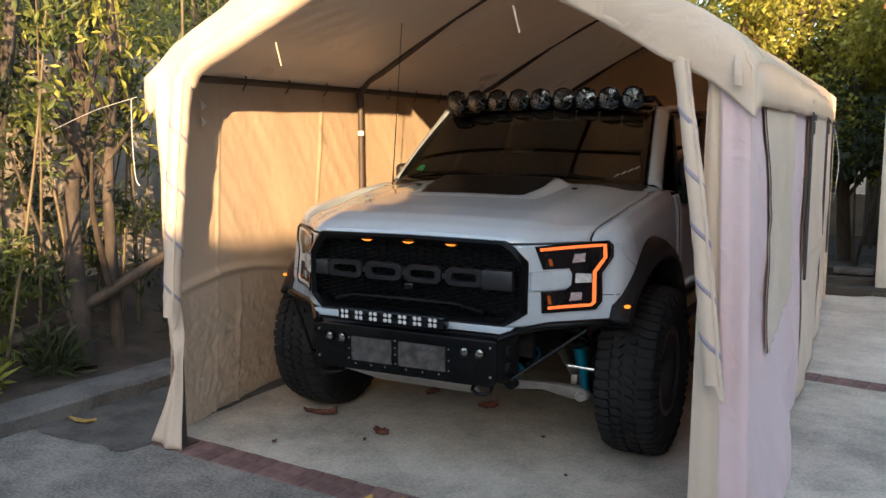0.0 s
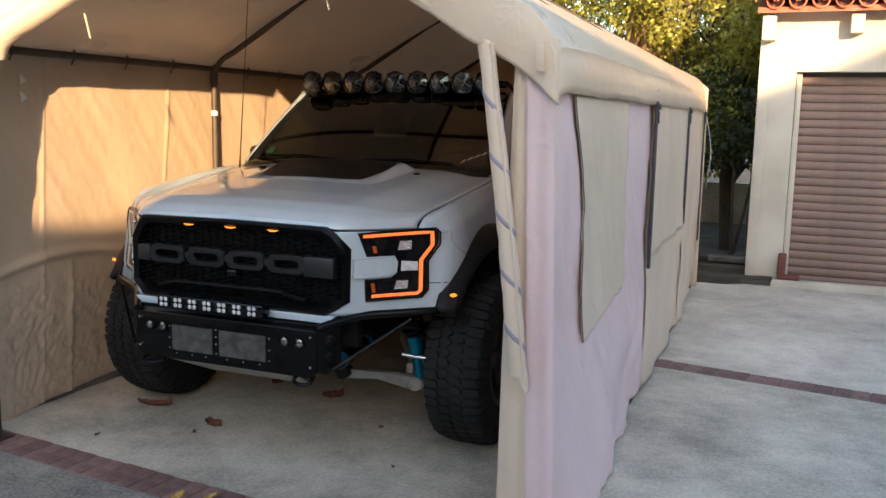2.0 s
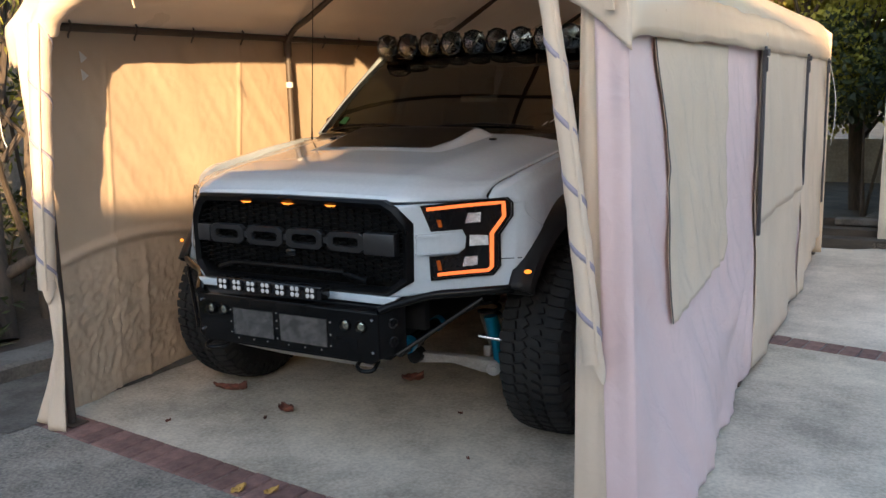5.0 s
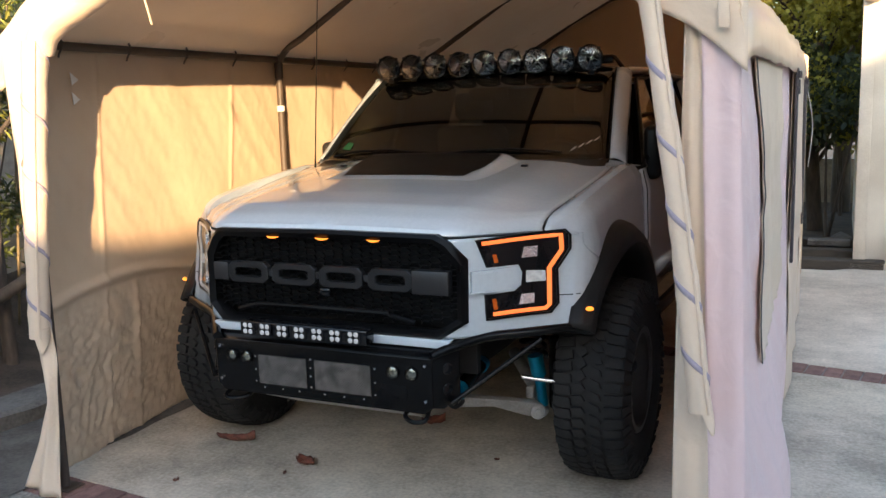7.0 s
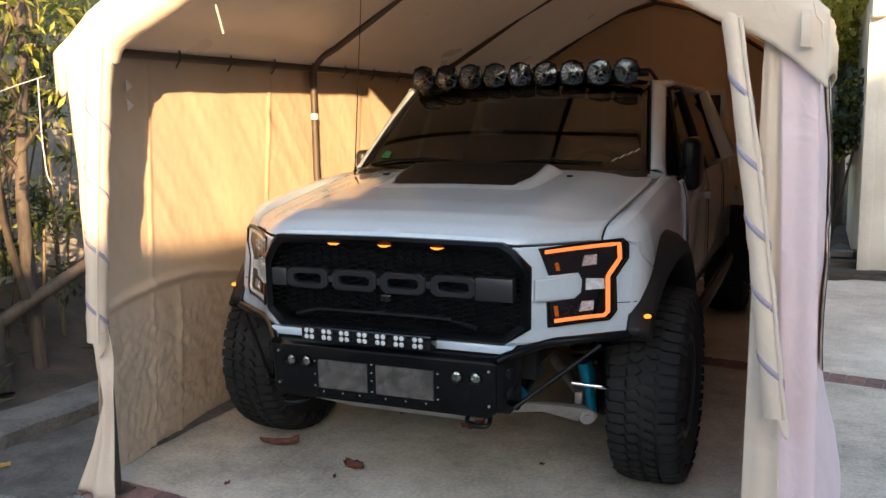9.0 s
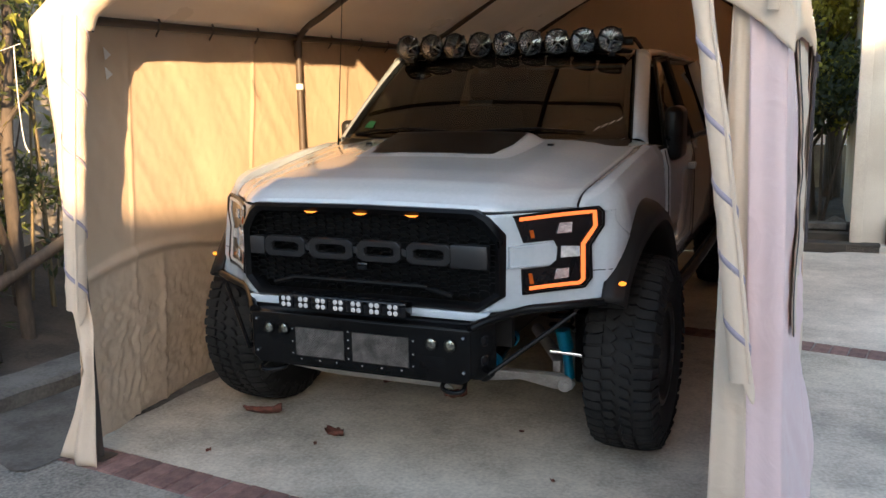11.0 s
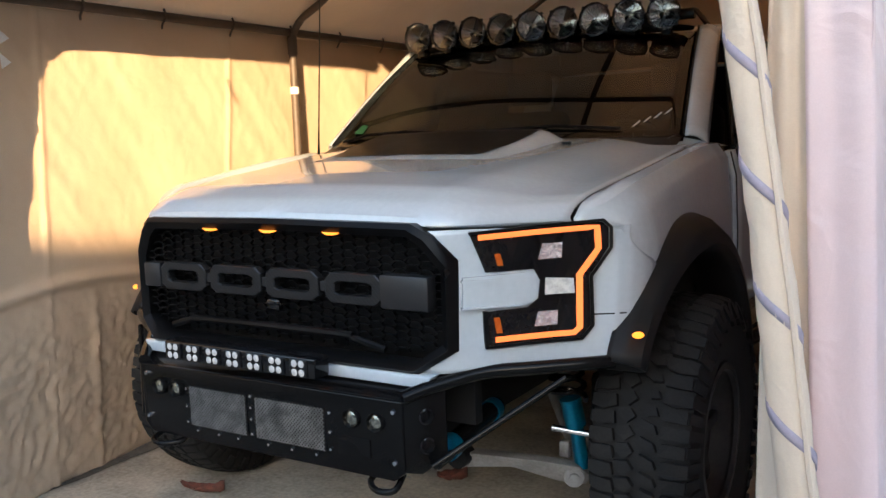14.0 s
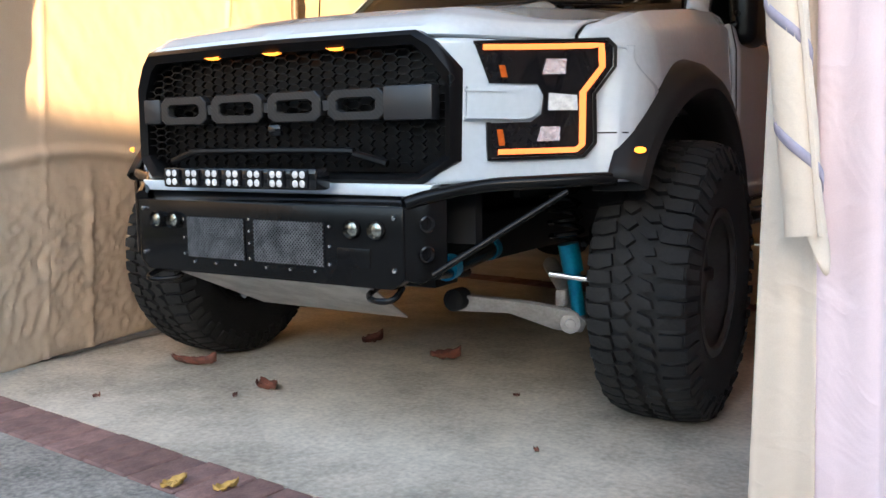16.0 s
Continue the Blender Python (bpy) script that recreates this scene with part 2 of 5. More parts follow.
def join(*bms):
    out = bms[0]
    for b in bms[1:]:
        me = bpy.data.meshes.new("tmp")
        b.to_mesh(me)
        out.from_mesh(me)
        b.free()
        bpy.data.meshes.remove(me)
    return out


def box(x0, x1, y0, y1, z0, z1, bevel=0.0, seg=2, m=None):
    bm = bmesh.new()
    bmesh.ops.create_cube(bm, size=1, matrix=Matrix.Translation(((x0 + x1) / 2, (y0 + y1) / 2, (z0 + z1) / 2)) @ Matrix.Diagonal((x1 - x0, y1 - y0, z1 - z0, 1)))
    if bevel:
        bmesh.ops.bevel(bm, geom=bm.edges[:], offset=bevel, segments=seg, affect="EDGES", profile=0.5)
    if m:
        bm.transform(m)
    return bm


def prism(pts, off, bevel=0.0):
    """A flat outline pushed along off."""
    bm = bmesh.new()
    vs = [bm.verts.new(p) for p in pts]
    f = bm.faces.new(vs)
    r = bmesh.ops.extrude_face_region(bm, geom=[f])
    bmesh.ops.translate(bm, vec=Vector(off), verts=[v for v in r["geom"] if isinstance(v, bmesh.types.BMVert)])
    if bevel:
        bmesh.ops.bevel(bm, geom=bm.edges[:], offset=bevel, segments=2, affect="EDGES", profile=0.5)
    bmesh.ops.triangulate(bm, faces=[f for f in bm.faces if len(f.verts) > 4])
    return bm


def tube(pts, r, n=10, flat=1.0, cap=True):
    """A round bar along points; r may be one radius a point."""
    pts = [Vector(p) for p in pts]
    rs = r if isinstance(r, (list, tuple)) else [r] * len(pts)
    bm = bmesh.new()
    rings = []
    up = None
    for i, p in enumerate(pts):
        d = (pts[min(i + 1, len(pts) - 1)] - pts[max(i - 1, 0)]).normalized()
        if up is None:
            up = Vector((0, 0, 1)) if abs(d.z) < 0.9 else Vector((0, 1, 0))
        a = d.cross(up).normalized()
        up = a.cross(d).normalized()
        rings.append([bm.verts.new(p + rs[i] * (math.cos(2 * math.pi * k / n) * a * flat + math.sin(2 * math.pi * k / n) * up)) for k in range(n)])
    for a, b in zip(rings, rings[1:]):
        for k in range(n):
            bm.faces.new((a[k], a[(k + 1) % n], b[(k + 1) % n], b[k]))
    if cap:
        bm.faces.new(rings[0]), bm.faces.new(rings[-1][::-1])
    return bm


def bend(pts, steps=6):
    """A smooth curve through points."""
    P = [Vector(p) for p in pts]
    out = []
    for i in range(len(P) - 1):
        a, b, c, d = P[max(i - 1, 0)], P[i], P[i + 1], P[min(i + 2, len(P) - 1)]
        for s in range(steps):
            t = s / steps
            out.append(0.5 * (2 * b + (c - a) * t + (2 * a - 5 * b + 4 * c - d) * t * t + (3 * b - a - 3 * c + d) * t ** 3))
    return out + [P[-1]]


def lathe(profile, n=24, m=None):
    """Radius and height pairs turned about z."""
    bm = bmesh.new()
    rings = [[bm.verts.new((r * math.cos(2 * math.pi * k / n), r * math.sin(2 * math.pi * k / n), h)) for k in range(n)] if r > 1e-5 else [bm.verts.new((0, 0, h))] for r, h in profile]
    for a, b in zip(rings, rings[1:]):
        for k in range(n):
            q = [a[k % len(a)], a[(k + 1) % len(a)], b[(k + 1) % len(b)], b[k % len(b)]]
            u = list(dict.fromkeys(q))
            if len(u) > 2:
                bm.faces.new(u)
    if m:
        bm.transform(m)
    return bm


def sheet(fn, nu, nv):
    """A surface over u and v from 0 to 1."""
    bm = bmesh.new()
    g = [[bm.verts.new(fn(i / nu, j / nv)) for j in range(nv + 1)] for i in range(nu + 1)]
    for i in range(nu):
        for j in range(nv):
            bm.faces.new((g[i][j], g[i + 1][j], g[i + 1][j + 1], g[i][j + 1]))
    return bm


def ip(x, xs, ys):
    return float(np.interp(x, xs, ys))


def sstep(x, a, b):
    t = min(1, max(0, (x - a) / (b - a)))
    return t * t * (3 - 2 * t)


FACING = Matrix.Rotation(radians(90), 4, "X")  # turns +z into -y


def facing(x, y, z, tilt=0.0, turn=0.0):
    return Matrix.Translation((x, y, z)) @ Matrix.Rotation(radians(turn), 4, "Z") @ Matrix.Rotation(radians(90 + tilt), 4, "X")


# ---- ground ----
def y_front_strip(x):
    return -0.20 - 0.10 * (x + 1.13)


def y_rear_strip(x):
    return 2.76 - 0.16 * (x - 1.65)


STRIP = 0.105  # half width of a brick strip


def slab(name, x0, x1, ylo, yhi, material, label):
    bm = bmesh.new()
    n = 40
    lo = [bm.verts.new((x0 + (x1 - x0) * i / n, ylo(x0 + (x1 - x0) * i / n), 0)) for i in range(n + 1)]
    hi = [bm.verts.new((x0 + (x1 - x0) * i / n, yhi(x0 + (x1 - x0) * i / n), 0)) for i in range(n + 1)]
    fs = [bm.faces.new((lo[i], lo[i + 1], hi[i + 1], hi[i])) for i in range(n)]
    r = bmesh.ops.extrude_face_region(bm, geom=fs)
    bmesh.ops.translate(bm, vec=(0, 0, -0.12), verts=[v for v in r["geom"] if isinstance(v, bmesh.types.BMVert)])
    return solo(name, bm, material, label, "driveway", "structure")


def ground_fn(u, v):
    x, y = -60 + 130 * u, -60 + 130 * v
    return Vector((x, y, -0.10))


solo("ground", sheet(ground_fn, 60, 60), SOIL, "bare brown soil around the driveway", "ground", "structure")
slab("driveway_front", -2.22, 14, lambda x: -16.0, lambda x: y_front_strip(x) - STRIP, APRON, "rough weathered grey concrete apron")
slab("driveway_bay", -2.22, 14, lambda x: y_front_strip(x) + STRIP, lambda x: y_rear_strip(x) - STRIP, BAYSLAB, "smooth stained concrete parking bay")
slab("driveway_rear", -2.22, 14, lambda x: y_rear_strip(x) + STRIP, lambda x: 6.15 if x < 2.0 else 6.44, REARSLAB, "pale concrete yard in front of the garage")


def planter(u, v):
    x, y = -6.5 + 4.05 * u, -6 + 15 * v
    return Vector((x, y, 0.06 + 0.10 * noise.noise((x * 1.3, y * 1.3, 0)) + 0.35 * sstep(-x, 2.6, 4.5)))


solo("planting_bed", sheet(planter, 60, 120), SOIL, "dark soil bed behind the kerb", "soil", "structure", smooth=True)
def dirt(u, v):
    y = -0.42 + 2.6 * v
    x0, x1 = -2.23 + 0.09 * (y + 0.54), -1.45 + 0.10 * noise.noise((y * 2.0, 0, 2))
    return Vector((x0 + (x1 - x0) * u, y + 0.06 * noise.noise((u * 5, v, 3)), 0.0065))


solo("dirt_patch", sheet(dirt, 10, 30), mat("packed_dirt", (0.13, 0.115, 0.10), (0.07, 0.06, 0.052), (0.85, 1.0), 5.0, 0.4, fine=50.0, finebump=0.9), "dark packed dirt between kerb and tent", "dirt", "structure")
kb = bmesh.new()
NK = 60
prev = None
for i in range(NK + 1):
    y = -5 + 12 * i / NK
    x = -2.22 + 0.10 * (y + 0.54) * 0.9 - 0.02 * noise.noise((0, y * 2.2, 5))
    w, h = 0.30, 0.10 + 0.012 * noise.noise((3, y * 3.1, 5))
    ring = [kb.verts.new(p) for p in ((x, y, -0.05), (x + 0.006 * noise.noise((1, y * 6, 2)), y, h - 0.02), (x - 0.03, y, h), (x - w, y, h), (x - w - 0.01, y, -0.05))]
    if prev:
        for a in range(4):
            kb.faces.new((prev[a], prev[a + 1], ring[a + 1], ring[a]))
    prev = ring
solo("kerb", kb, KERB, "worn grey concrete kerb along the bed", "kerb", "structure")

# ---- garden wall, shed garage and the unseen house shape that shades the yard ----
def rough_wall(u, v):
    y, z = -7 + 19 * u, -0.1 + 2.5 * v
    return Vector((-4.6 + 0.05 * noise.noise((y * 1.5, z * 1.5, 0)), y, z + (0.06 * noise.noise((y, 0, 3)) if v > 0.9 else 0)))


solid(solo("wall_garden", sheet(rough_wall, 120, 24), GARDENWALL, "weathered rendered garden wall", "wall", "structure", smooth=True), 0.25)
solo("wall_rear_garden", box(-6, 10, 13.0, 13.2, -0.1, 0.62), GARDENWALL, "low pale wall beyond the bushes", "wall", "structure")
# Unseen wall added to close the yard, dull so the headlights reflect less.
solo("wall_unseen_yard", box(9.0, 9.2, -14, 6.4, -0.1, 2.2), GARDENWALL, "plain unseen wall added to close the yard", "wall", "structure")

# Added hedges block the bright horizon from reflections in the black parts.
HEDGE = mat("dark_backdrop_hedge", (0.035, 0.05, 0.02), (0.015, 0.022, 0.01), (0.7, 0.9), 6.0, 0.8, fine=40.0, finebump=1.0)
solo("added_hedge_side", box(-12.6, -12.0, -22, 14, -0.1, 5.0), HEDGE, "tall dark hedge added to keep reflections dark", "hedge", "structure")
solo("added_hedge_front", box(-11.99, -4.5, -20.6, -20.0, -0.1, 5.0), HEDGE, "tall dark hedge added to keep reflections dark", "hedge", "structure")
# sloping roofline, unseen, added far behind the camera to shade the lower yard
hb = bmesh.new()
dirv, ev = Vector((0.475, -0.88, 0)).normalized(), Vector((0.88, 0.475, 0)).normalized()
base = dirv * 15.0
prof = [(-14, 4.2), (-6.0, 4.45), (-3.0, 4.42), (-1.0, 4.44), (-0.25, 4.70), (0.3, 5.45), (1.0, 5.50), (1.7, 5.32), (2.4, 5.46), (5.0, 6.2), (8.0, 7.3), (12, 6.0), (16, 4.5)]
hv = [base + ev * u + Vector((0, 0, z)) for u, z in prof] + [base + ev * 16 + Vector((0, 0, -0.1)), base + ev * -14 + Vector((0, 0, -0.1))]
# Its dark colour keeps the headlight and bumper reflections dark.
solo("wall_unseen_shade_house", prism(hv, dirv * 6.0), BARK, "unseen dark house shape added to shade the yard", "house", "structure")


def garage():
    g = thing("garage", (2.06, 6.4, 0), "white stucco garage with a brown roller shutter and red barrel tiles", "garage")
    part("pier", box(2.06, 2.38, 6.40, 6.75, -0.1, 2.20), STUCCO, g, "white stucco pier", smooth=False)
    part("pier", box(5.2, 7.0, 6.40, 6.75, -0.1, 2.2), STUCCO, g, "white stucco pier", smooth=False)
    part("lintel", box(2.06, 7.0, 6.40, 6.75, 2.202, 2.80), STUCCO, g, "white stucco lintel", smooth=False)
    part("side_wall", box(2.06, 2.36, 6.752, 11.0, -0.1, 2.80), STUCCO, g, smooth=False)
    part("side_wall", box(6.7, 7.0, 6.752, 11, -0.1, 2.8), STUCCO, g, smooth=False)
    part("back_wall", box(2.362, 6.698, 10.7, 11.0, -0.1, 2.8), STUCCO, g, smooth=False)
    part("corner_board", box(2.02, 2.13, 6.36, 6.398, 0.0, 2.55, 0.006), STUCCO, g)
    part("beam_end", box(2.03, 2.16, 6.18, 6.398, 2.50, 2.74, 0.01), STUCCO, g, "white beam end under the eaves")
    part("beam_end", box(2.84, 2.96, 6.20, 6.398, 2.56, 2.74, 0.01), STUCCO, g, "white beam end under the eaves")
    part("plinth", box(1.98, 5.3, 6.26, 6.398, -0.05, 0.07, 0.015), STUCCO, g, "white threshold")
    door = part("shutter", box(2.385, 5.19, 6.604, 6.63, 0.0, 2.2), PIPE, g, "brown roller shutter", smooth=False)
    slatm = None
    for i in range(25):
        z = 0.05 + i * 0.086
        if slatm is None:
            b = tube([(2.39, 6.585, 0), (5.185, 6.585, 0)], 0.0400, 8, flat=0.5)
            b.transform(Matrix.Translation((0, 6.585, 0)) @ Matrix.Diagonal((1, 0.6, 1, 1)) @ Matrix.Translation((0, -6.585, 0)))
            slatm = mesh_of("slat", b, SHUTTER, True)
        s = new("slat", slatm)
        s.parent = door
        s.location = (0, 0, z)
    part("shutter_rail", box(2.385, 2.44, 6.50, 6.575, 0.0, 2.2, 0.005), STUCCO, door)
    part("kick_block", join(box(2.34, 2.56, 6.30, 6.395, 0.072, 0.12, 0.01), box(2.34, 2.42, 6.31, 6.395, 0.10, 0.34, 0.01)), REDPAINT, g, "red painted block at the shutter foot")
    deck = part("roof_deck", prism([(1.98, 6.12, 2.76), (1.98, 11.3, 4.2), (1.98, 11.3, 4.25), (1.98, 6.12, 2.81)], (5.2, 0, 0)), TILE, g, smooth=False)
    # barrel tiles, the top row of covers and the pans between them
    def barrel(r0, r1, L, up):
        bm = bmesh.new()
        n = 8
        rows = []
        for j, (yy, r) in enumerate(((0, r0), (L, r1))):
            rows.append([[bm.verts.new((rr * math.cos(math.pi * k / n), yy, up * rr * math.sin(math.pi * k / n))) for k in range(n + 1)] for rr in (r, r - 0.016)])
        for k in range(n):
            bm.faces.new((rows[0][0][k], rows[0][0][k + 1], rows[1][0][k + 1], rows[1][0][k]))
            bm.faces.new((rows[0][1][k], rows[1][1][k], rows[1][1][k + 1], rows[0][1][k + 1]))
            bm.faces.new((rows[0][0][k], rows[0][1][k], rows[0][1][k + 1], rows[0][0][k + 1]))
        return mesh_of("roof_tile", bm, TILE, True)
    cover, pan = barrel(0.095, 0.080, 0.46, 1), barrel(0.085, 0.10, 0.46, -1)
    tilt = math.atan2(1.44, 5.18)
    for r in range(8):
        for c in range(24):
            x = 2.04 + c * 0.205
            y = 6.06 + r * 0.38 + random.uniform(-0.015, 0.015)
            z = 2.80 + (y - 6.12) * math.tan(tilt)
            for me, dx, dz in ((cover, 0, 0.075), (pan, 0.1025, 0.085)):
                o = new("roof_tile", me)
                o.parent = deck
                o.matrix_basis = Matrix.Translation((x + dx + random.uniform(-0.008, 0.008), y, z + dz + 0.012 * (r % 2))) @ Matrix.Rotation(tilt, 4, "X") @ Matrix.Rotation(random.uniform(-0.04, 0.04), 4, "Z")


garage()


# ---- canopy tent ----
def wall_x_right(y):
    return ip(y, [-0.2, 0.3, 1.9, 3.8, 5.85], [1.602, 1.622, 1.626, 1.596, 1.532])


def roof_z(x):
    """Slope of the roof cover, slightly rounded at the eaves and the ridge."""
    d = abs(x - 0.12)
    return 2.765 - 0.53 * max(0, math.sqrt(d * d + 0.01) - 0.1) - 0.05 * sstep(d, 1.3, 1.56)


def tent():
    T = thing("canopy_tent", (0.12, 2.8, 0), "tan canvas carport tent on a steel pipe frame, front open", "tent")
    # frame
    ys = (-0.095, 1.81, 3.80, 5.80)
    for i, y in enumerate(ys):
        xr = wall_x_right(y) - 0.06
        for x, xb in ((-1.355, -1.265 if i == 0 else -1.355), (xr, xr)):
            leg = part("leg", tube([(xb, y - (0.085 if i == 0 and x < 0 else 0), 0.0), (x, y, 1.96)], 0.021, 12), PIPE, T, "brown steel leg")
            part("foot_plate", box(xb - 0.06, xb + 0.06, y - (0.13 if i == 0 and x < 0 else 0.05), y + (-0.03 if i == 0 and x < 0 else 0.05), 0.0, 0.008, 0.002), PIPE, leg)
            part("collar", tube([(x, y, 1.86), (x, y, 1.97)], 0.026, 12), PIPE, leg)
        part("rafter", tube(bend([(-1.355, y, 1.955), (-1.29, y, 2.03), (-1.18, y, 2.09), (0.12, y, 2.71), (xr - 0.18, y, 2.09), (xr - 0.06, y, 2.02), (xr, y, 1.955)], 4), 0.020, 10), PIPE, T, "brown steel rafter")
    for x0, x1 in ((-1.36, -1.36), (wall_x_right(-0.14) - 0.06, wall_x_right(5.8) - 0.06)):
        part("eave_pipe", tube([(x0, -0.14, 1.975), (x1, 5.8, 1.975)], 0.021, 12), PIPE, T)
    part("ridge_pipe", tube([(0.12, -0.14, 2.715), (0.12, 5.8, 2.715)], 0.021, 12), PIPE, T)
    part("tape_band", tube([(-1.355, 1.81, 1.655), (-1.355, 1.81, 1.69)], 0.0245, 14), TAPE, T, "white tape wrapped on the leg")
    # ball ties along the eave pipe
    for k in range(10):
        y = 0.10 + k * 0.42
        part("cord_tie", tube(bend([(-1.39, y, 2.0), (-1.345, y, 2.012), (-1.335, y + 0.01, 1.975), (-1.35, y, 1.94), (-1.372, y + 0.015, 1.925)], 3), 0.005, 6), PIPE, T)
    # roof cover
    XL, XR = -1.415, 1.622

    def roof(u, v):
        v = v ** 1.45
        y = -0.19 + 6.15 * v
        xr = wall_x_right(y) + 0.022
        s = u * 3.7 - 0.16
        w = 3.36
        if s < 0:
            p = Vector((XL - 0.012, y, roof_z(XL) + s * 1.0))
        elif s > w:
            p = Vector((xr + 0.015, y, roof_z(XR) - (s - w) * 1.15))
        else:
            x = XL + (xr - XL) * s / w
            p = Vector((x, y, roof_z(x)))
        p.z -= 0.030 * math.exp(-((s - w) / 0.05) ** 2) + 0.022 * math.exp(-(y + 0.19) / 0.02)
        p.x -= 0.016 * math.exp(-((s - w - 0.03) / 0.04) ** 2) + 0.02 * sstep(s, w - 0.05, w) * math.exp(-(y + 0.19) / 0.02)
        sag = 0.018 * (1 - abs(math.cos(math.pi * (y + 0.14) / 1.98))) * math.sin(math.pi * min(1, max(0, s / w)) * 2) ** 2
        p.z -= sag
        e = sstep(abs(s / w - 0.5), 0.36, 0.50)
        p += Vector((0.6, 0, 1)) * (0.006 * noise.noise(p * 2.2) + 0.008 * e * noise.noise((p.x * 8, p.y * 3.2, p.z * 8)) + 0.005 * math.exp(-((y - 0.75) / 0.35) ** 2) * e * noise.noise((p.x * 26, p.y * 17, p.z * 26)) + 0.003 * e * noise.noise((p.x * 20, p.y * 12, p.z * 20)))
        p.z += 0.012 * (0.5 - abs(noise.noise((y * 5.5 - s * 4.5, s * 1.1 + y * 0.8, 21)))) * math.sin(math.pi * min(1, max(0, s / w))) * (0.35 if s > 0.55 * w else 1.0)
        if s > w:
            p.z += 0.006 * noise.noise((y * 5, 1, 1))
        return p

    solid(part("roof_cover", sheet(roof, 130, 190), ROOFCLOTH, T, "faded tan roof sheet with creases"), 0.003)

    def valance(u, v):
        x = XL + (XR - XL) * u
        d = abs(x - 0.12)
        depth = 0.19 + 0.04 * sstep(x, -0.3, 0.6) + 0.02 * sstep(x, 1.1, 1.3) + 0.012 * noise.noise((x * 3, 0, 0))
        z = roof_z(x) + 0.004 - depth * v
        wrap = sstep(u, 0.965, 1.0)
        z -= 0.03 * wrap * (1 - v) + 0.012 * wrap * v
        return Vector((x + 0.004 * wrap * v, -0.196 - 0.012 * math.sin(math.pi * v) * (1 - wrap) + 0.018 * noise.noise((x * 6, z * 6, 0)) * (1 - wrap) + 0.012 * v * (1 - wrap) + 0.016 * wrap * (1 - v), z))

    solid(part("front_valance", sheet(valance, 150, 14), BEIGE, T, "hanging hem along the front gable"), 0.003)
    part("hem_tab", prism([(1.545, -0.212, 1.955), (1.572, -0.212, 1.95), (1.578, -0.212, 1.842), (1.545, -0.212, 1.846)], (0, -0.012, 0), 0.003), BEIGE, T)
    for x, z in ((-0.55, 2.10), (0.66, 2.19)):
        part("hem_strap", prism([(x, -0.215, z), (x + 0.007, -0.215, z), (x + 0.036, -0.215, z - 0.11), (x + 0.029, -0.215, z - 0.11)], (0, 0.004, 0)), TAN, T)

    # left side wall, seen from inside
    def left(u, v):
        y, z = -0.12 + 5.95 * u, 0.0 + 1.985 * v
        hem = 0.012 + 0.03 * noise.noise((y * 1.2, 0, 7))
        z = max(hem, 0.006) + (1.985 - max(hem, 0.006)) * v
        low = 1 - sstep(z, 0.55, 0.95)
        x = -1.405 - 0.16 * (1 - v) ** 1.5 * sstep(y, -0.3, 0.9)
        fold = 0.010 * low * noise.noise((y * 4.2 + z * 2.0, z * 2.2, 0)) + 0.013 * low * (0.5 - abs(noise.noise((y * 7 + z * 3, z * 6, 2)))) + 0.015 * low * (0.5 - abs(noise.noise((y * 16 - z * 5, z * 13, 5)))) + 0.012 * low * (0.5 - abs(noise.noise((y * 34, z * 30, 8)))) + 0.014 * low * math.exp(-((y - 0.55) / 0.02) ** 2)
        flat = 0.016 * noise.noise((y * 2.4 + z * 1.4, z * 0.9, 4)) + 0.003 * noise.noise((y * 9 + z * 5.5, z * 3, 9)) + 0.0015 * noise.noise((y * 22, z * 16, 3)) + 0.006 * (0.5 - abs(noise.noise((y * 5.5 + z * 4.5, z * 1.5, 12))))
        ridge = 0.02 * math.exp(-((z - 0.80 - 0.06 * math.sin(y * 3.1)) / 0.025) ** 2)
        crease = sum(0.007 * math.exp(-((y - c - 0.02 * z) / 0.013) ** 2) for c in (0.31, 1.34))
        return Vector((x + fold + flat * (1 - 0.5 * low) + ridge + crease, y, z))

    solid(part("left_side_wall", sheet(left, 520, 190), TAN, T, "creased tan canvas wall"), 0.003)

    # White triangles stand for daylight through torn canvas; the wall has no holes.
    for z in (1.83, 1.74):
        part("tear", prism([(-1.372, 0.17, z + 0.03), (-1.372, 0.215, z - 0.005), (-1.372, 0.175, z - 0.03)], (0.002, 0, 0)), TAPE, T, "white patch painted for daylight through torn canvas")

    def rear(u, v):
        x, z = -1.44 + 3.02 * u, 0.01 + v * (roof_z(-1.44 + 3.02 * u) - 0.012)
        return Vector((x, 5.86 + 0.03 * noise.noise((x * 3, z * 2, 0)), z))

    solid(part("rear_wall", sheet(rear, 40, 30), TAN, T), 0.003)

    # right side wall: lilac sheet with beige panels
    def side_x(y, z):
        lowf = (1 - sstep(z, 0.0, 0.9))
        top = 1 - 0.85 * sstep(z, 1.55, 1.80)
        bulge = lowf * (0.10 * math.exp(-((y - 0.55) / 0.55) ** 2) + 0.03 * math.sin(y * 3.3 + 0.4) ** 2)
        sweep = 0.030 * noise.noise((y * 3.0 + z * 1.6, z * 0.8, 0)) + 0.008 * noise.noise((y * 9 + z * 5, z * 3.0, 1))
        crinkle = 0.024 * (0.5 - abs(noise.noise((y * 6 + z * 3.5, z * 2.6, 6)))) + 0.004 * (0.5 - abs(noise.noise((y * 20 - z * 7, z * 9.0, 2))))
        crinkle *= 1 - 0.9 * sstep(y, 1.3, 1.95)
        dy, dz = 1.95 - y, 0.75 - z
        rr = math.hypot(dy, dz)
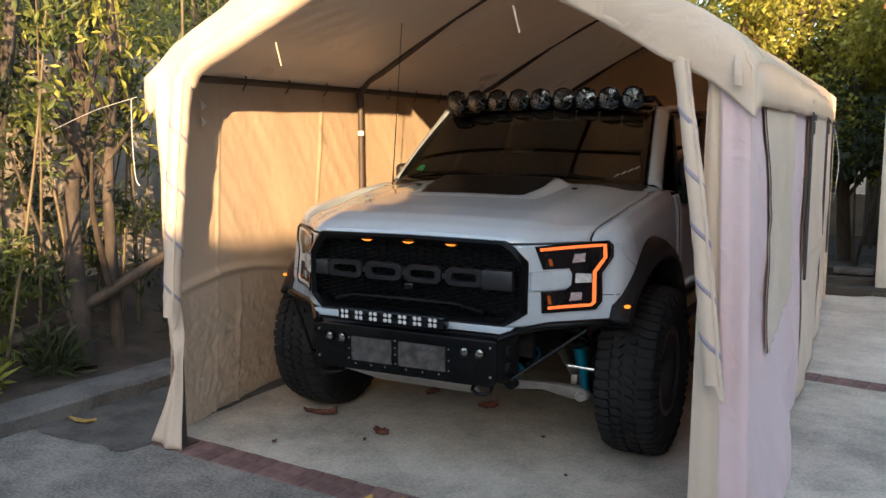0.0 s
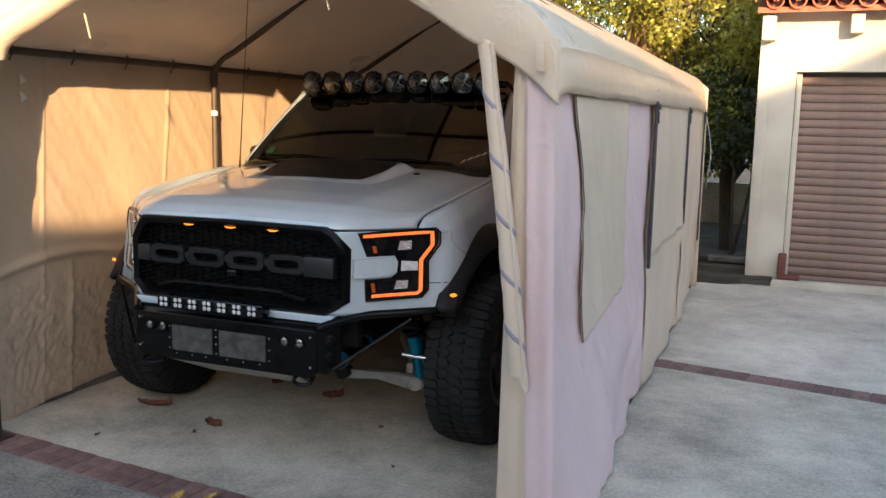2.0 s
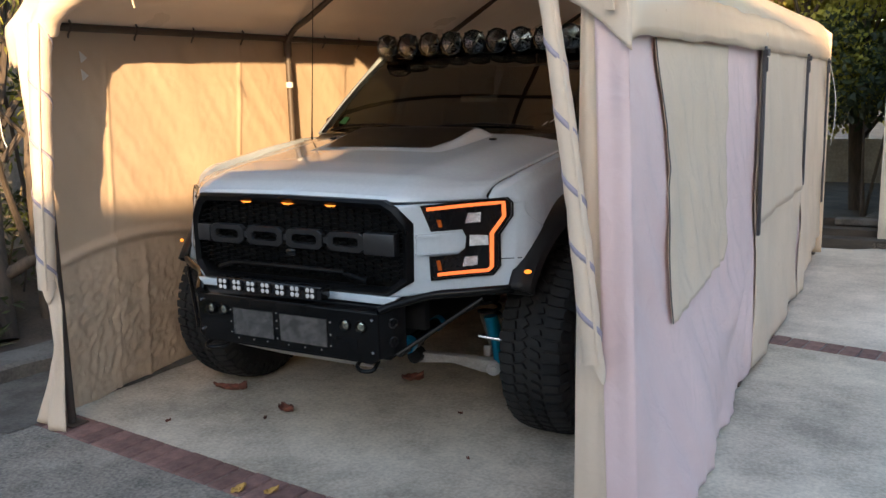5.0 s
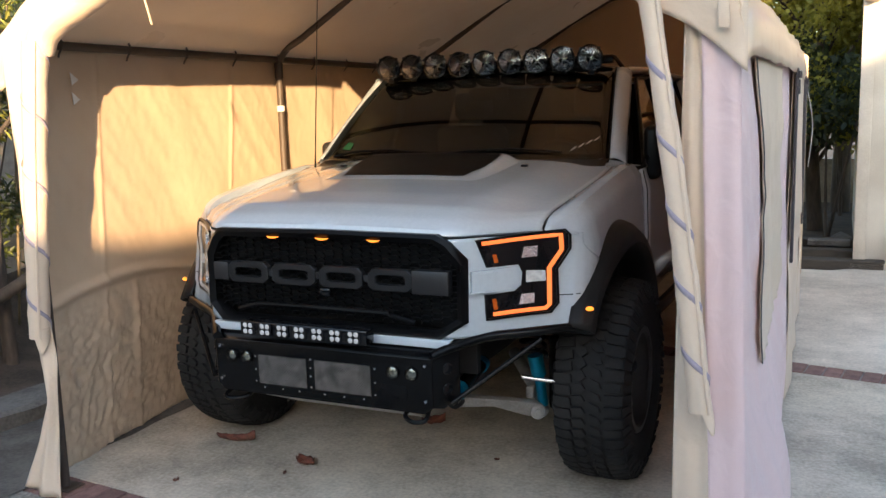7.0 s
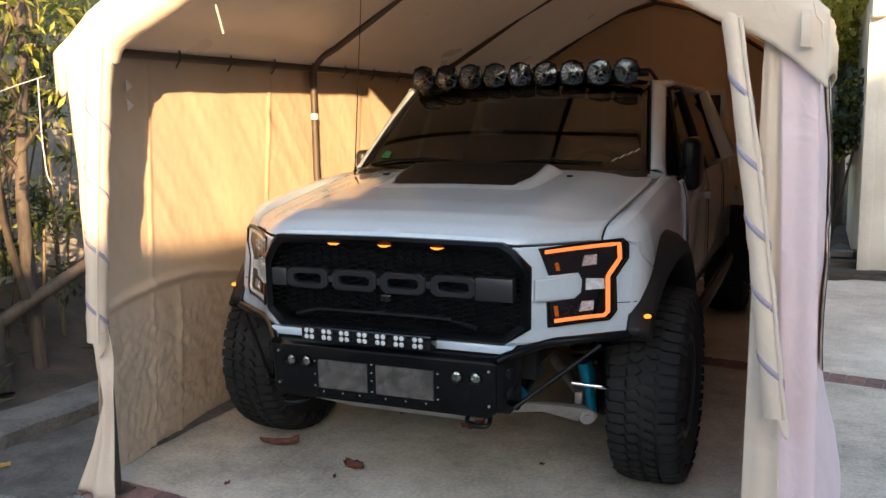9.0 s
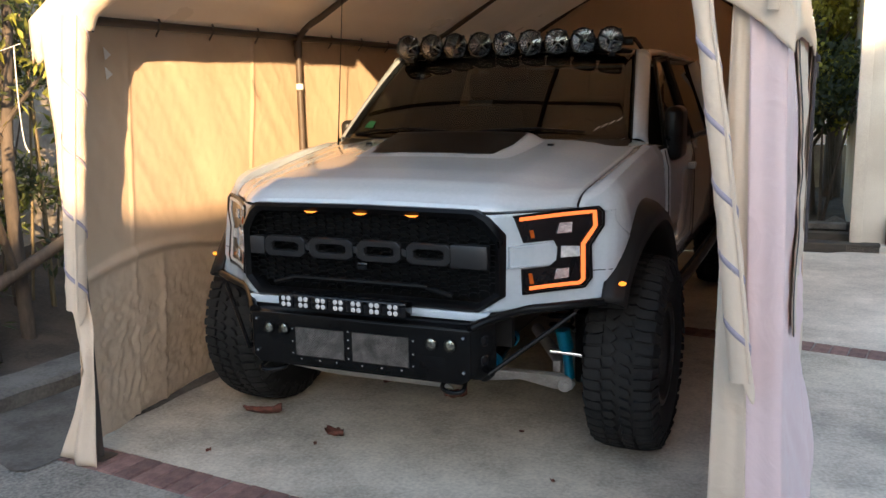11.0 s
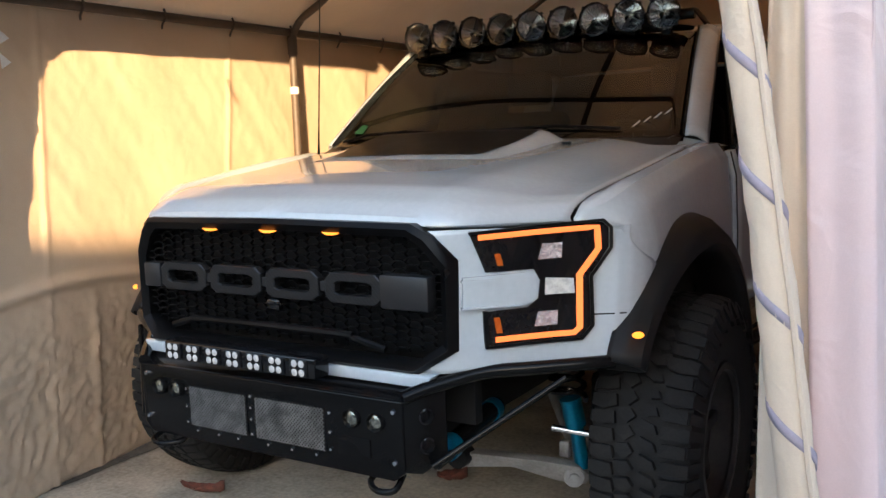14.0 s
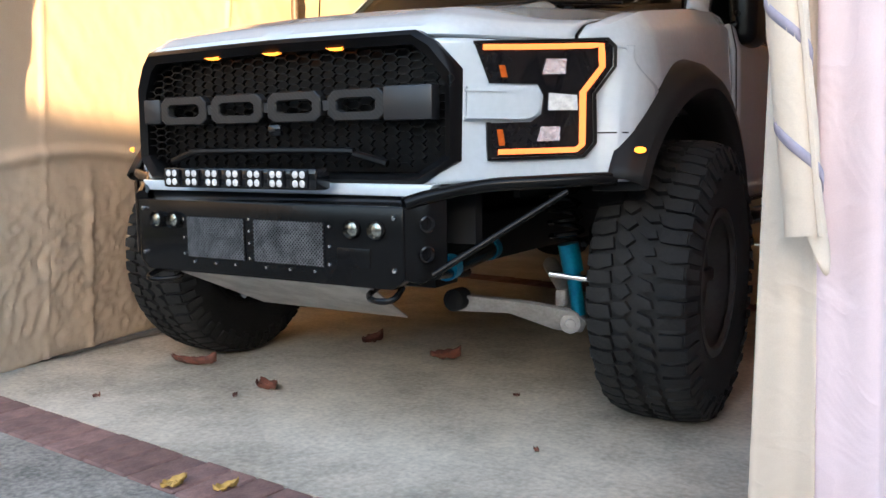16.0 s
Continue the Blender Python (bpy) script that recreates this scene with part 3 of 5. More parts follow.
        gather = 0.045 * (abs(math.sin(math.atan2(dz, dy) * 5)) - 0.6) * math.exp(-rr * 0.8) * sstep(rr, 0.05, 0.45) * sstep(dz, -0.1, 0.3) if dy > 0 else 0.0
        return wall_x_right(y) + bulge + (sweep + crinkle) * top * sstep(y, -0.24, -0.05) + gather

    def right(u, v):
        y = -0.158 + 6.008 * u ** 1.25
        hem = max(0.01, 0.03 + 0.03 * noise.noise((y * 2.1, 3, 0)) + 0.16 * sstep(y, 4.2, 5.8))
        z = hem + (1.93 - hem) * v
        return Vector((side_x(y, z), y, z))

    solid(part("right_side_wall", sheet(right, 300, 110), LILAC, T, "faded lilac-grey canvas side wall"), 0.003)

    def flap(u, v):
        yf = 0.06 + 0.20 * (1 - v) + 0.045 * noise.noise((0, v * 2.4, 0)) * math.sin(math.pi * v)
        zb = 0.735 + 0.075 * u
        z = zb + (1.77 - zb) * v
        y = yf + (1.16 - yf) * u
        lift = 0.002 * (1 - v ** 4) * (1 - u) ** 2
        return Vector((side_x(y, z) + 0.007 + lift + 0.012 * (1 - v ** 6) * noise.noise((y * 8 + z * 3, z * 2.5, 8)) + 0.014 * (1 - v ** 6) * (0.5 - abs(noise.noise((y * 7 + z * 5, z * 4, 4)))) - 0.35 * (side_x(y, z) - wall_x_right(y) - 0.02) * (0.35 < z < 1.9), y, z))

    win = solid(part("window_flap", sheet(flap, 60, 60), BEIGE, T, "loose beige flap over the mesh window"), 0.004)
    edge = [flap(0, k / 14) + Vector((0.003, -0.004, 0)) for k in range(15)]
    part("zip_edge", tube(edge, 0.0022, 6), ZIP, win)

    def panel(y0, y1, zb, amp, off):
        def fn(u, v):
            y = y0 + (y1 - y0) * u
            b = zb if zb > 0.2 else max(0.01, 0.03 + 0.16 * sstep(y, 4.2, 5.8) + 0.02 * math.sin(y * 4))
            z = b + (1.86 - b) * v
            lowf = 1 - sstep(z, 0.0, 0.9)
            return Vector((wall_x_right(y) + off + lowf * 0.03 * math.sin(y * 3.3 + 0.4) ** 2 + 0.028 * noise.noise((y * 3.0 + z * 1.6, z * 0.8, 0)) + amp * noise.noise((y * 7 + z * 2, z * 1.5, 3)), y, z))
        return fn

    solid(part("beige_panel", sheet(panel(1.96, 3.86, 0.0, 0.006, 0.016), 60, 50), BEIGE, T, "beige canvas panel"), 0.004)
    solid(part("beige_panel", sheet(panel(3.95, 5.84, 0.0, 0.016, 0.016), 60, 50), BEIGE, T, "beige canvas panel"), 0.004)
    solid(part("window_cover", sheet(panel(1.98, 3.84, 0.84, 0.004, 0.030), 40, 24), BEIGE, T, "rectangular beige window cover"), 0.004)
    for y, zb in ((1.945, 0.80), (3.90, 0.86), (5.72, 0.5)):
        z = part("zip", box(wall_x_right(y) + 0.030, wall_x_right(y) + 0.046, y - 0.022, y + 0.022, zb, 1.79, 0.004), ZIP, T, "dark zip tape")
        part("zip_buckle", join(box(wall_x_right(y) + 0.044, wall_x_right(y) + 0.060, y - 0.03, y + 0.03, 1.74, 1.775, 0.004), box(wall_x_right(y) + 0.044, wall_x_right(y) + 0.055, y - 0.01, y + 0.01, 1.66, 1.735, 0.003)), ZIP, z)

    # rolled front curtains
    def curtain(x0t, x1t, x0b, x1b, y, zt, zb, wav, k):
        def fn(u, v):
            z = zb + (zt - zb) * v
            x = (x0b + (x1b - x0b) * u) * (1 - v) + (x0t + (x1t - x0t) * u) * v
            return Vector((x, y + wav * noise.noise((x * 14, z * 1.2, k)) + wav * math.sin(u * 9 + k) * 0.6, z + (0.02 * noise.noise((x * 8, 0, k)) if v < 0.05 else 0)))
        return fn

    solid(part("front_curtain", sheet(curtain(1.44, 1.495, 1.415, 1.548, -0.148, 1.90, 0.015, 0.010, 1), 14, 40), BEIGE, T, "beige front curtain edge"), 0.004)
    solid(part("corner_panel", sheet(curtain(1.492, 1.602, 1.545, 1.660, -0.158, 1.845, 0.01, 0.006, 4), 14, 40), LILAC, T, "lilac-grey corner strip"), 0.004)

    def roll(top, bot, r0, r1, sag, turns):
        """A curtain rolled into a hanging sausage, with its strap wound round."""
        a, b = Vector(top), Vector(bot)
        pts = [a.lerp(b, k / 24) + Vector((sag * math.sin(math.pi * k / 24), 0, 0)) for k in range(25)]
        rs = [(r0 + (r1 - r0) * k / 24) * (1 + 0.10 * noise.noise((k * 0.5, top[0], 0))) for k in range(25)]
        body = tube(pts, rs, 16)
        for v in body.verts:
            v.co += v.co.normalized() * 0.006 * noise.noise(v.co * 16)
        ob = part("curtain_roll", body, BEIGE, T, "rolled-up beige door curtain")
        lip = [(p + Vector((rs[i] * 0.8, -rs[i] * 0.75, 0))) for i, p in enumerate(pts)]
        part("roll_edge", tube(lip, 0.006, 6), BEIGE, ob)
        n = 150
        st = []
        for k in range(n + 1):
            t = k / n
            c = a.lerp(b, 0.04 + 0.93 * t) + Vector((sag * math.sin(math.pi * t), 0, 0))
            r = (r0 + (r1 - r0) * t) * 1.01 + 0.001
            ang = 2 * math.pi * turns * t
            st.append(c + Vector((r * math.cos(ang), r * math.sin(ang), 0)))
        bm = bmesh.new()
        vs = [(bm.verts.new(p + Vector((0, 0, 0.011))), bm.verts.new(p - Vector((0, 0, 0.011)))) for p in st]
        for (p, q), (r_, s_) in zip(vs, vs[1:]):
            bm.faces.new((p, r_, s_, q))
        solid(part("roll_strap", bm, STRAP, ob, "lilac strap wound round the roll"), 0.002)
        tip = Vector(bot)
        d = (b - a).normalized()

        def tail(u, v):
            ang = 2 * math.pi * 1.3 * u + 0.9
            r = r1 * (0.80 + 0.24 * u) * (1 - 0.22 * v)
            drop = v * (0.03 + 0.085 * max(0.0, math.cos(ang - 5.6)) ** 2)
            return tip + d * (drop - 0.045) + Vector((r * math.cos(ang), r * math.sin(ang), 0)) + Vector((0.01, 0, 0)) * v * v
        solid(part("roll_tail", sheet(tail, 40, 8), BEIGE, ob, "loose curled end of the roll"), 0.003)

    roll((1.350, -0.215, 1.94), (1.517, -0.225, 0.71), 0.030, 0.037, 0.008, 5.3)
    roll((-1.125, -0.225, 1.96), (-1.242, -0.250, 0.72), 0.052, 0.044, -0.012, 4.2)
    def left_flap(u, v):
        z = 0.03 + 1.92 * v
        zs = [0.03, 0.25, 0.45, 0.62, 0.8, 1.15, 1.95]
        xl, xr = ip(z, zs, [-1.39, -1.30, -1.245, -1.285, -1.30, -1.31, -1.36]), ip(z, zs, [-1.19, -1.195, -1.195, -1.18, -1.20, -1.20, -1.18])
        y = ip(z, zs, [-0.29, -0.265, -0.25, -0.24, -0.235, -0.225, -0.20])
        return Vector((xl + (xr - xl) * u + 0.008 * noise.noise((z * 5, u, 1)), y + 0.014 * math.sin(u * 8 + z * 1.5) + 0.012 * noise.noise((u * 4, z * 3, 9)), z - 0.03 * u * (v < 0.02)))

    solid(part("front_curtain", sheet(left_flap, 20, 60), BEIGE, T, "beige corner flap with a loose hem"), 0.004)
    # upper sleeve where the left curtain is gathered under the gable
    part("gathered_sleeve", tube(bend([(-1.13, -0.20, 1.93), (-1.06, -0.20, 2.02), (-0.80, -0.19, 2.14), (-0.2, -0.18, 2.42), (0.12, -0.18, 2.55)], 6), [0.062] * 8 + [0.06] * 16 + [0.03], 12), BEIGE, T, "gathered curtain sleeve under the gable")
    part("gathered_sleeve", tube(bend([(1.36, -0.17, 1.93), (1.29, -0.16, 2.00), (1.0, -0.16, 2.15), (0.4, -0.16, 2.44), (0.12, -0.16, 2.58)], 6), [0.028] * 8 + [0.024] * 16 + [0.016], 12), BEIGE, T)
    part("guy_cord", tube(bend([(-1.43, -0.24, 1.86), (-1.9, -0.1, 1.80), (-2.6, 0.2, 1.70)], 5), 0.0022, 6), ROPE, T)
    part("loose_cord", tube(bend([(-1.47, -0.24, 1.85), (-1.475, -0.24, 1.62), (-1.465, -0.24, 1.45), (-1.44, -0.24, 1.40)], 5), 0.0028, 6), ROPE, T)
    part("rear_cord", tube(bend([(1.56, 5.9, 1.80), (1.63, 5.95, 1.4), (1.60, 6.0, 1.0)], 5), 0.004, 6), ROPE, T)


tent()


# ---- pickup truck ----
def y_plan(x):
    return ip(abs(x), [0, 0.5, 0.56, 0.61, 0.66, 0.72, 0.80, 0.893, 0.94, 0.968, 0.988, 1.0, 1.004], [0.085, 0.09, 0.11, 0.15, 0.205, 0.275, 0.355, 0.43, 0.460, 0.492, 0.535, 0.60, 0.66])


def nose_x(x):
    """Breadth along the swept-back nose."""
    return ip(x, [0.0, 0.56, 0.6, 0.65, 0.7, 0.75, 0.8, 0.85, 0.9, 0.94, 0.99], [0.0, 0.565, 0.599, 0.642, 0.685, 0.729, 0.774, 0.823, 0.873, 0.919, 0.985])


def y_face(x, z):
    """The nose's surface: how far back the fascia lies at x and z."""
    return y_plan(x) - 0.066 * ip(abs(x), [0.5, 0.95], [0, 1]) * (1.14 - z) / 0.36


def on_face(x, z, off=0.0):
    e = 0.004
    s = 1 if x >= 0 else -1
    dx = (y_face(x + e, z) - y_face(x - e, z)) / (2 * e)
    dz = (y_face(x, z + e) - y_face(x, z - e)) / (2 * e)
    n = Vector((dx, -1, dz)).normalized()
    return Vector((x, y_face(x, z), z)) + n * off


def face_patch(outline, s, off0, off1, cuts=0):
    """A plate of the given outline laid over the nose between two depths."""
    bm = bmesh.new()
    outline = [(nose_x(x), z) for x, z in outline]
    pts = []
    for (x0, z0), (x1, z1) in zip(outline, outline[1:] + outline[:1]):
        k = max(1, int(math.hypot(x1 - x0, z1 - z0) / 0.03))
        pts += [(x0 + (x1 - x0) * i / k, z0 + (z1 - z0) * i / k) for i in range(k)]
    vs = [bm.verts.new((x * s, 0, z)) for x, z in pts]
    bm.faces.new(vs)
    xs, zs = [p[0] for p in pts], [p[1] for p in pts]
    for k in range(1, int((max(xs) - min(xs)) / 0.02) + 1):
        bmesh.ops.bisect_plane(bm, geom=bm.verts[:] + bm.edges[:] + bm.faces[:], plane_co=((min(xs) + k * 0.02) * s, 0, 0), plane_no=(1, 0, 0))
    for k in range(1, int((max(zs) - min(zs)) / 0.02) + 1):
        bmesh.ops.bisect_plane(bm, geom=bm.verts[:] + bm.edges[:] + bm.faces[:], plane_co=(0, 0, min(zs) + k * 0.02), plane_no=(0, 0, 1))
    fs = bm.faces[:]
    r = bmesh.ops.extrude_face_region(bm, geom=fs)
    top = {v for v in r["geom"] if isinstance(v, bmesh.types.BMVert)}
    rim = [e for e in bm.edges if e.verts[0] in top and e.verts[1] in top and any(v not in top for f in e.link_faces for v in f.verts)]
    for v in bm.verts:
        v.co = on_face(v.co.x, v.co.z, off1 if v in top else off0)
    bmesh.ops.split_edges(bm, edges=rim)
    return bm


def ribbon(path, w, s, off0, off1):
    """A strip of width w along a path on the nose."""
    P = [Vector((nose_x(x), z)) for x, z in path]
    fine = []
    for a, b in zip(P, P[1:]):
        k = max(1, int((b - a).length / 0.02))
        fine += [a.lerp(b, i / k) for i in range(k)]
    fine.append(P[-1])
    bm = bmesh.new()
    rings = []
    for i, p in enumerate(fine):
        d = (fine[min(i + 1, len(fine) - 1)] - fine[max(i - 1, 0)]).normalized()
        n = Vector((-d.y, d.x)) * w / 2
        q = [on_face((p + n).x * s, (p + n).y, off0), on_face((p + n).x * s, (p + n).y, off1), on_face((p - n).x * s, (p - n).y, off1), on_face((p - n).x * s, (p - n).y, off0)]
        rings.append([bm.verts.new(c) for c in q])
    for a, b in zip(rings, rings[1:]):
        for k in range(4):
            bm.faces.new((a[k], a[(k + 1) % 4], b[(k + 1) % 4], b[k]))
    bm.faces.new(rings[0]), bm.faces.new(rings[-1][::-1])
    return bm


GR = [(0.0, 1.182), (0.505, 1.176), (0.553, 1.145), (0.606, 1.075), (0.606, 0.832), (0.512, 0.772), (0.0, 0.772)]


def grille_edge(z):
    return ip(z, [0.772, 0.832, 1.075, 1.145, 1.176, 1.182], [0.512, 0.606, 0.606, 0.553, 0.505, 0.0])


def mirror_outline(half, y):
    return [(x, y, z) for x, z in half] + [(-x, y, z) for x, z in reversed(half) if x > 0]


def frame_loop(outer, inner, y0, y1, ymid=None):
    """A closed frame between two outlines of equal count, from depth y0 to y1."""
    bm = bmesh.new()
    O = [(x, z) for x, _, z in mirror_outline(outer, 0)]
    I = [(x, z) for x, _, z in mirror_outline(inner, 0)]
    def row(L, y):
        return [bm.verts.new((x, y + 0.4 * max(0, abs(x) - 0.5), z)) for x, z in L]
    mid = [((a[0] * 0.62 + b[0] * 0.38), (a[1] * 0.62 + b[1] * 0.38)) for a, b in zip(O, I)]
    rows = [row(O, y1), row(O, y0 + 0.012), row(mid, y0), row(I, y0 + 0.022), row(I, y1)]
    n = len(O)
    for a, b in zip(rows, rows[1:]):
        for k in range(n):
            bm.faces.new((a[k], a[(k + 1) % n], b[(k + 1) % n], b[k]))
    return bm


def hood_z(x, v):
    zs = ip(v, [0, 0.05, 0.12, 0.3, 1], [1.165, 1.205, 1.224, 1.250, 1.342])
    zc = ip(v, [0, 0.05, 0.14, 0.3, 1], [1.188, 1.232, 1.268, 1.295, 1.385])
    w = sstep(abs(x), 0.50 + 0.06 * v, 0.74 + 0.08 * v)
    return zc * (1 - w) + zs * w - 0.025 * (x / 0.86) ** 2 * (1 - w)


def hood_rear(x):
    return 1.29 + 0.085 * (x / 0.86) ** 2


def hood_point(x, y):
    y0 = y_plan(x) + 0.005
    return hood_z(x, (y - y0) / (hood_rear(x) - y0))


def hood_side(y):
    return 0.826 + 0.040 * min(1.0, max(0.0, (y - 0.39) / 0.72))


def truck():
    T = thing("pickup_truck", (0, 2.8, 0), "light grey-white lifted off-road pickup with black grille and bumper", "truck")

    # hood
    def hood(u, v):
        vf = max(0.0, (v - 0.04) / 0.96)
        x = (-1 + 2 * u) * (0.822 + 0.040 * min(1.0, vf / 0.8))
        if v < 0.04:
            return Vector((x, y_plan(x) + 0.03 - 0.6 * v, 1.168 - 0.02 * (abs(x) / 0.86) + v * 0.35))
        vv = (v - 0.04) / 0.96
        y0 = y_plan(x) + 0.002
        return Vector((x, y0 + (hood_rear(x) - y0) * vv, hood_z(x, vv)))
    hb_ = part("hood", sheet(hood, 80, 60), PAINT, T, "dusty grey-white bonnet")
    solid(hb_, 0.015)
    for s in (1, -1):
        part("hood_gap", tube([(s * hood_side(y), y, hood_z(0.862, (y - 0.39) / 0.98) - 0.0025) for y in [0.395 + 0.97 * k / 24 for k in range(25)]], [0.0026 - 0.0018 * min(1, k / 8) for k in range(25)], 6), TRIM, hb_)
    # black scoop with raised white cheeks
    def scoop_base(u, v):
        x, y = (-0.46 + 0.92 * u), 0.74 + 0.52 * v
        k = 1 - sstep(abs(x), 0.365, 0.45)
        tail = 1 - 0.5 * sstep(v, 0.9, 1.0)
        return Vector((x, y, hood_point(x, y) - 0.006 + (0.006 + 0.05 * v * tail) * k))
    part("scoop_base", sheet(scoop_base, 40, 16), PAINT, hb_, "raised bonnet scoop")
    def scoop(u, v):
        y = 0.80 + 0.44 * v
        x = (-0.36 + 0.72 * u) * (0.88 + 0.12 * sstep(v, 0.0, 0.45))
        return Vector((x, y, scoop_base((x + 0.46) / 0.92, (y - 0.74) / 0.52).z + 0.004))
    part("scoop_insert", sheet(scoop, 16, 10), TRIM, hb_, "matt black bonnet insert")
    for s in (1, -1):
        # hood latch dust mark and washer jet
        part("washer_jet", box(s * 0.5 - 0.015, s * 0.5 + 0.015, 1.10, 1.13, hood_point(0.5, 1.12), hood_point(0.5, 1.12) + 0.012, 0.004), TRIM, hb_)

    # fascia, one side and the other, and the lip below the grille
    for s in (1, -1):
        def fascia(u, v):
            z = 0.772 + (1.155 - 0.772) * v
            x0 = grille_edge(z) - 0.01
            x = x0 + (0.984 + 0.016 * sstep(z, 0.93, 1.0) - 0.04 * sstep(z, 1.02, 1.12) - x0) * u ** 0.8
            return Vector((s * x, y_face(x, z), z + 0.012 * ip(x, [0.6, 0.95], [0, -1]) * (v > 0.98)))
        solid(part("front_fascia", sheet(fascia, 64, 26), PAINT, T, "painted nose panel round the headlight"), 0.012)
        # white cheek block between the two headlight arms
        blk = [(0.615, 0.945), (0.745, 0.941), (0.764, 0.947), (0.776, 0.961), (0.781, 0.984), (0.779, 1.006), (0.769, 1.023), (0.752, 1.030), (0.615, 1.028)]
        part("cheek_block", face_patch(blk, s, -0.004, 0.016), PAINT, T)
        part("cheek_crease", ribbon([(0.612, 0.946), (0.70, 0.946)], 0.006, s, 0.0, 0.021), PAINT, T)
        part("cheek_crease", ribbon([(0.612, 1.018), (0.70, 1.016)], 0.006, s, 0.0, 0.021), PAINT, T)
        part("shut_line", ribbon([(0.905, 0.905), (0.985, 0.905)], 0.004, s, -0.002, 0.0015), TRIM, T)
        lamp = part("headlight", face_patch([(0.632, 1.140), (0.795, 1.148), (0.917, 1.155), (0.932, 1.138), (0.934, 1.085), (0.897, 1.010), (0.905, 0.878), (0.885, 0.846), (0.675, 0.840), (0.671, 0.932), (0.762, 0.935), (0.786, 0.957), (0.789, 1.005), (0.774, 1.037), (0.667, 1.037)], s, -0.003, 0.006), GLOSS, T, "black headlight with a lit amber outline" if s > 0 else "black headlight with an unlit clear outline")
        part("headlight_rim", ribbon([(0.630, 1.143), (0.795, 1.152), (0.92, 1.159), (0.937, 1.138), (0.939, 1.083), (0.901, 1.009), (0.909, 0.876), (0.887, 0.841), (0.671, 0.835), (0.666, 0.934)], 0.008, s, -0.003, 0.010), TRIM, lamp)
        part("strip_light", ribbon([(0.650, 1.131), (0.80, 1.137), (0.908, 1.141), (0.913, 1.083), (0.875, 1.014), (0.881, 0.873), (0.868, 0.859), (0.690, 0.855)], 0.014, s, 0.004, 0.012), DRL if s > 0 else DRL_OFF, lamp, "lit amber strip" if s > 0 else "unlit clear strip")
        for (x, z, w, h) in ((0.808, 1.083, 0.052, 0.042), (0.803, 0.902, 0.052, 0.04)):
            part("projector", face_patch([(x - w / 2, z - h / 2), (x + w / 2, z - h / 2 + 0.002), (x + w / 2, z + h / 2), (x - w / 2 + 0.008, z + h / 2)], s, 0.004, 0.010), FACET, lamp, "faceted chrome projector")
        part("turn_lamp", face_patch([(0.800, 0.966), (0.866, 0.966), (0.862, 1.006), (0.800, 1.012)], s, 0.004, 0.011), mat_turn, lamp, "pale turn lamp")
        for z0, z1 in ((1.053, 1.085), (0.872, 0.915)):
            part("reflector", face_patch([(0.692, z0), (0.705, z0), (0.698, z1), (0.685, z1)], s, 0.004, 0.009), AMBER, lamp, "orange reflector")
        # fender and the flare over the wheel
        def fender(u, v):
            y = 0.392 + 1.108 * v
            zs = hood_z(0.862, (y - 0.39) / 0.98) - 0.002
            crest = 0.024 * sstep(y, 0.42, 0.62) * (1 - 0.6 * sstep(y, 1.0, 1.45))
            zb = max(0.43 + math.sqrt(max(0.0, 0.635 ** 2 - (y - 0.87) ** 2)), 0.82)
            zb = zb + (1.148 - zb) * (1 - sstep(y, 0.46, 0.53))
            hs = hood_side(y) + 0.002
            g = min(1.0, max(0.0, (ip(y, [0.37, 0.43, 0.460, 0.492, 0.535, 0.60], [0.815, 0.893, 0.94, 0.968, 0.988, 1.001]) - hs) / (1.004 - hs)))
            st = [(0.868, zs), (0.905, zs + crest * 0.8), (0.945, zs - 0.008 + crest), (0.980, zs - 0.055 + 0.5 * crest), (0.998, min(zs - 0.12, 1.10)), (1.004, min(zs - 0.121, zb))]
            st = [(hs + (x - 0.868) * (1.004 - hs) / 0.136 * g, max(z, zb)) for x, z in st]
            k = u * 5
            i = min(4, int(k))
            a, b = st[i], st[i + 1]
            return Vector((s * (a[0] + (b[0] - a[0]) * (k - i)), y, a[1] + (b[1] - a[1]) * (k - i)))
        solid(part("fender", sheet(fender, 20, 60), PAINT, T, "painted front wing"), 0.012)

        def flare(u, v):
            a = radians(33 + 156 * v)
            c = Vector((0, 0.87, 0.43))
            ring = [(0.575, 0.92), (0.585, 1.055), (0.602, 1.082), (0.64, 1.072), (0.672, 1.03), (0.682, 0.985)]
            k = u * 5
            i = min(4, int(k))
            r = ring[i][0] + (ring[i + 1][0] - ring[i][0]) * (k - i)
            x = ring[i][1] + (ring[i + 1][1] - ring[i][1]) * (k - i)
            r += u * (0.034 * sstep(v, 0.12, 0.5) - 0.026 * (1 - sstep(v, 0.05, 0.32)))
            return Vector((s * (x - 0.055 * (1 - sstep(v, 0.02, 0.40))), c.y + 0.035 * (1 - sstep(v, 0.0, 0.3)) - r * math.cos(a), c.z + r * math.sin(a)))
        fl = solid(part("wheel_arch_flare", sheet(flare, 15, 48), FLARE, T, "wide black wheel-arch flare"), 0.008)
        part("side_marker", lathe([(0, 0.012), (0.012, 0.010), (0.018, 0.002), (0.018, -0.004)], 12, Matrix.Translation(((1.012, 0.383, 0.858) if s > 0 else (-0.985, 0.392, 0.868))) @ Matrix.Rotation(radians(s * 38), 4, "Z") @ Matrix.Rotation(radians(90), 4, "X") @ Matrix.Diagonal((0.9, 0.5, 1, 1))), MARK, fl, "lit amber marker")
        part("wheel_well", box(s * 0.80 - 0.17, s * 0.80 + 0.15, 0.62, 1.46, 0.97, 1.05), FLARE, T)
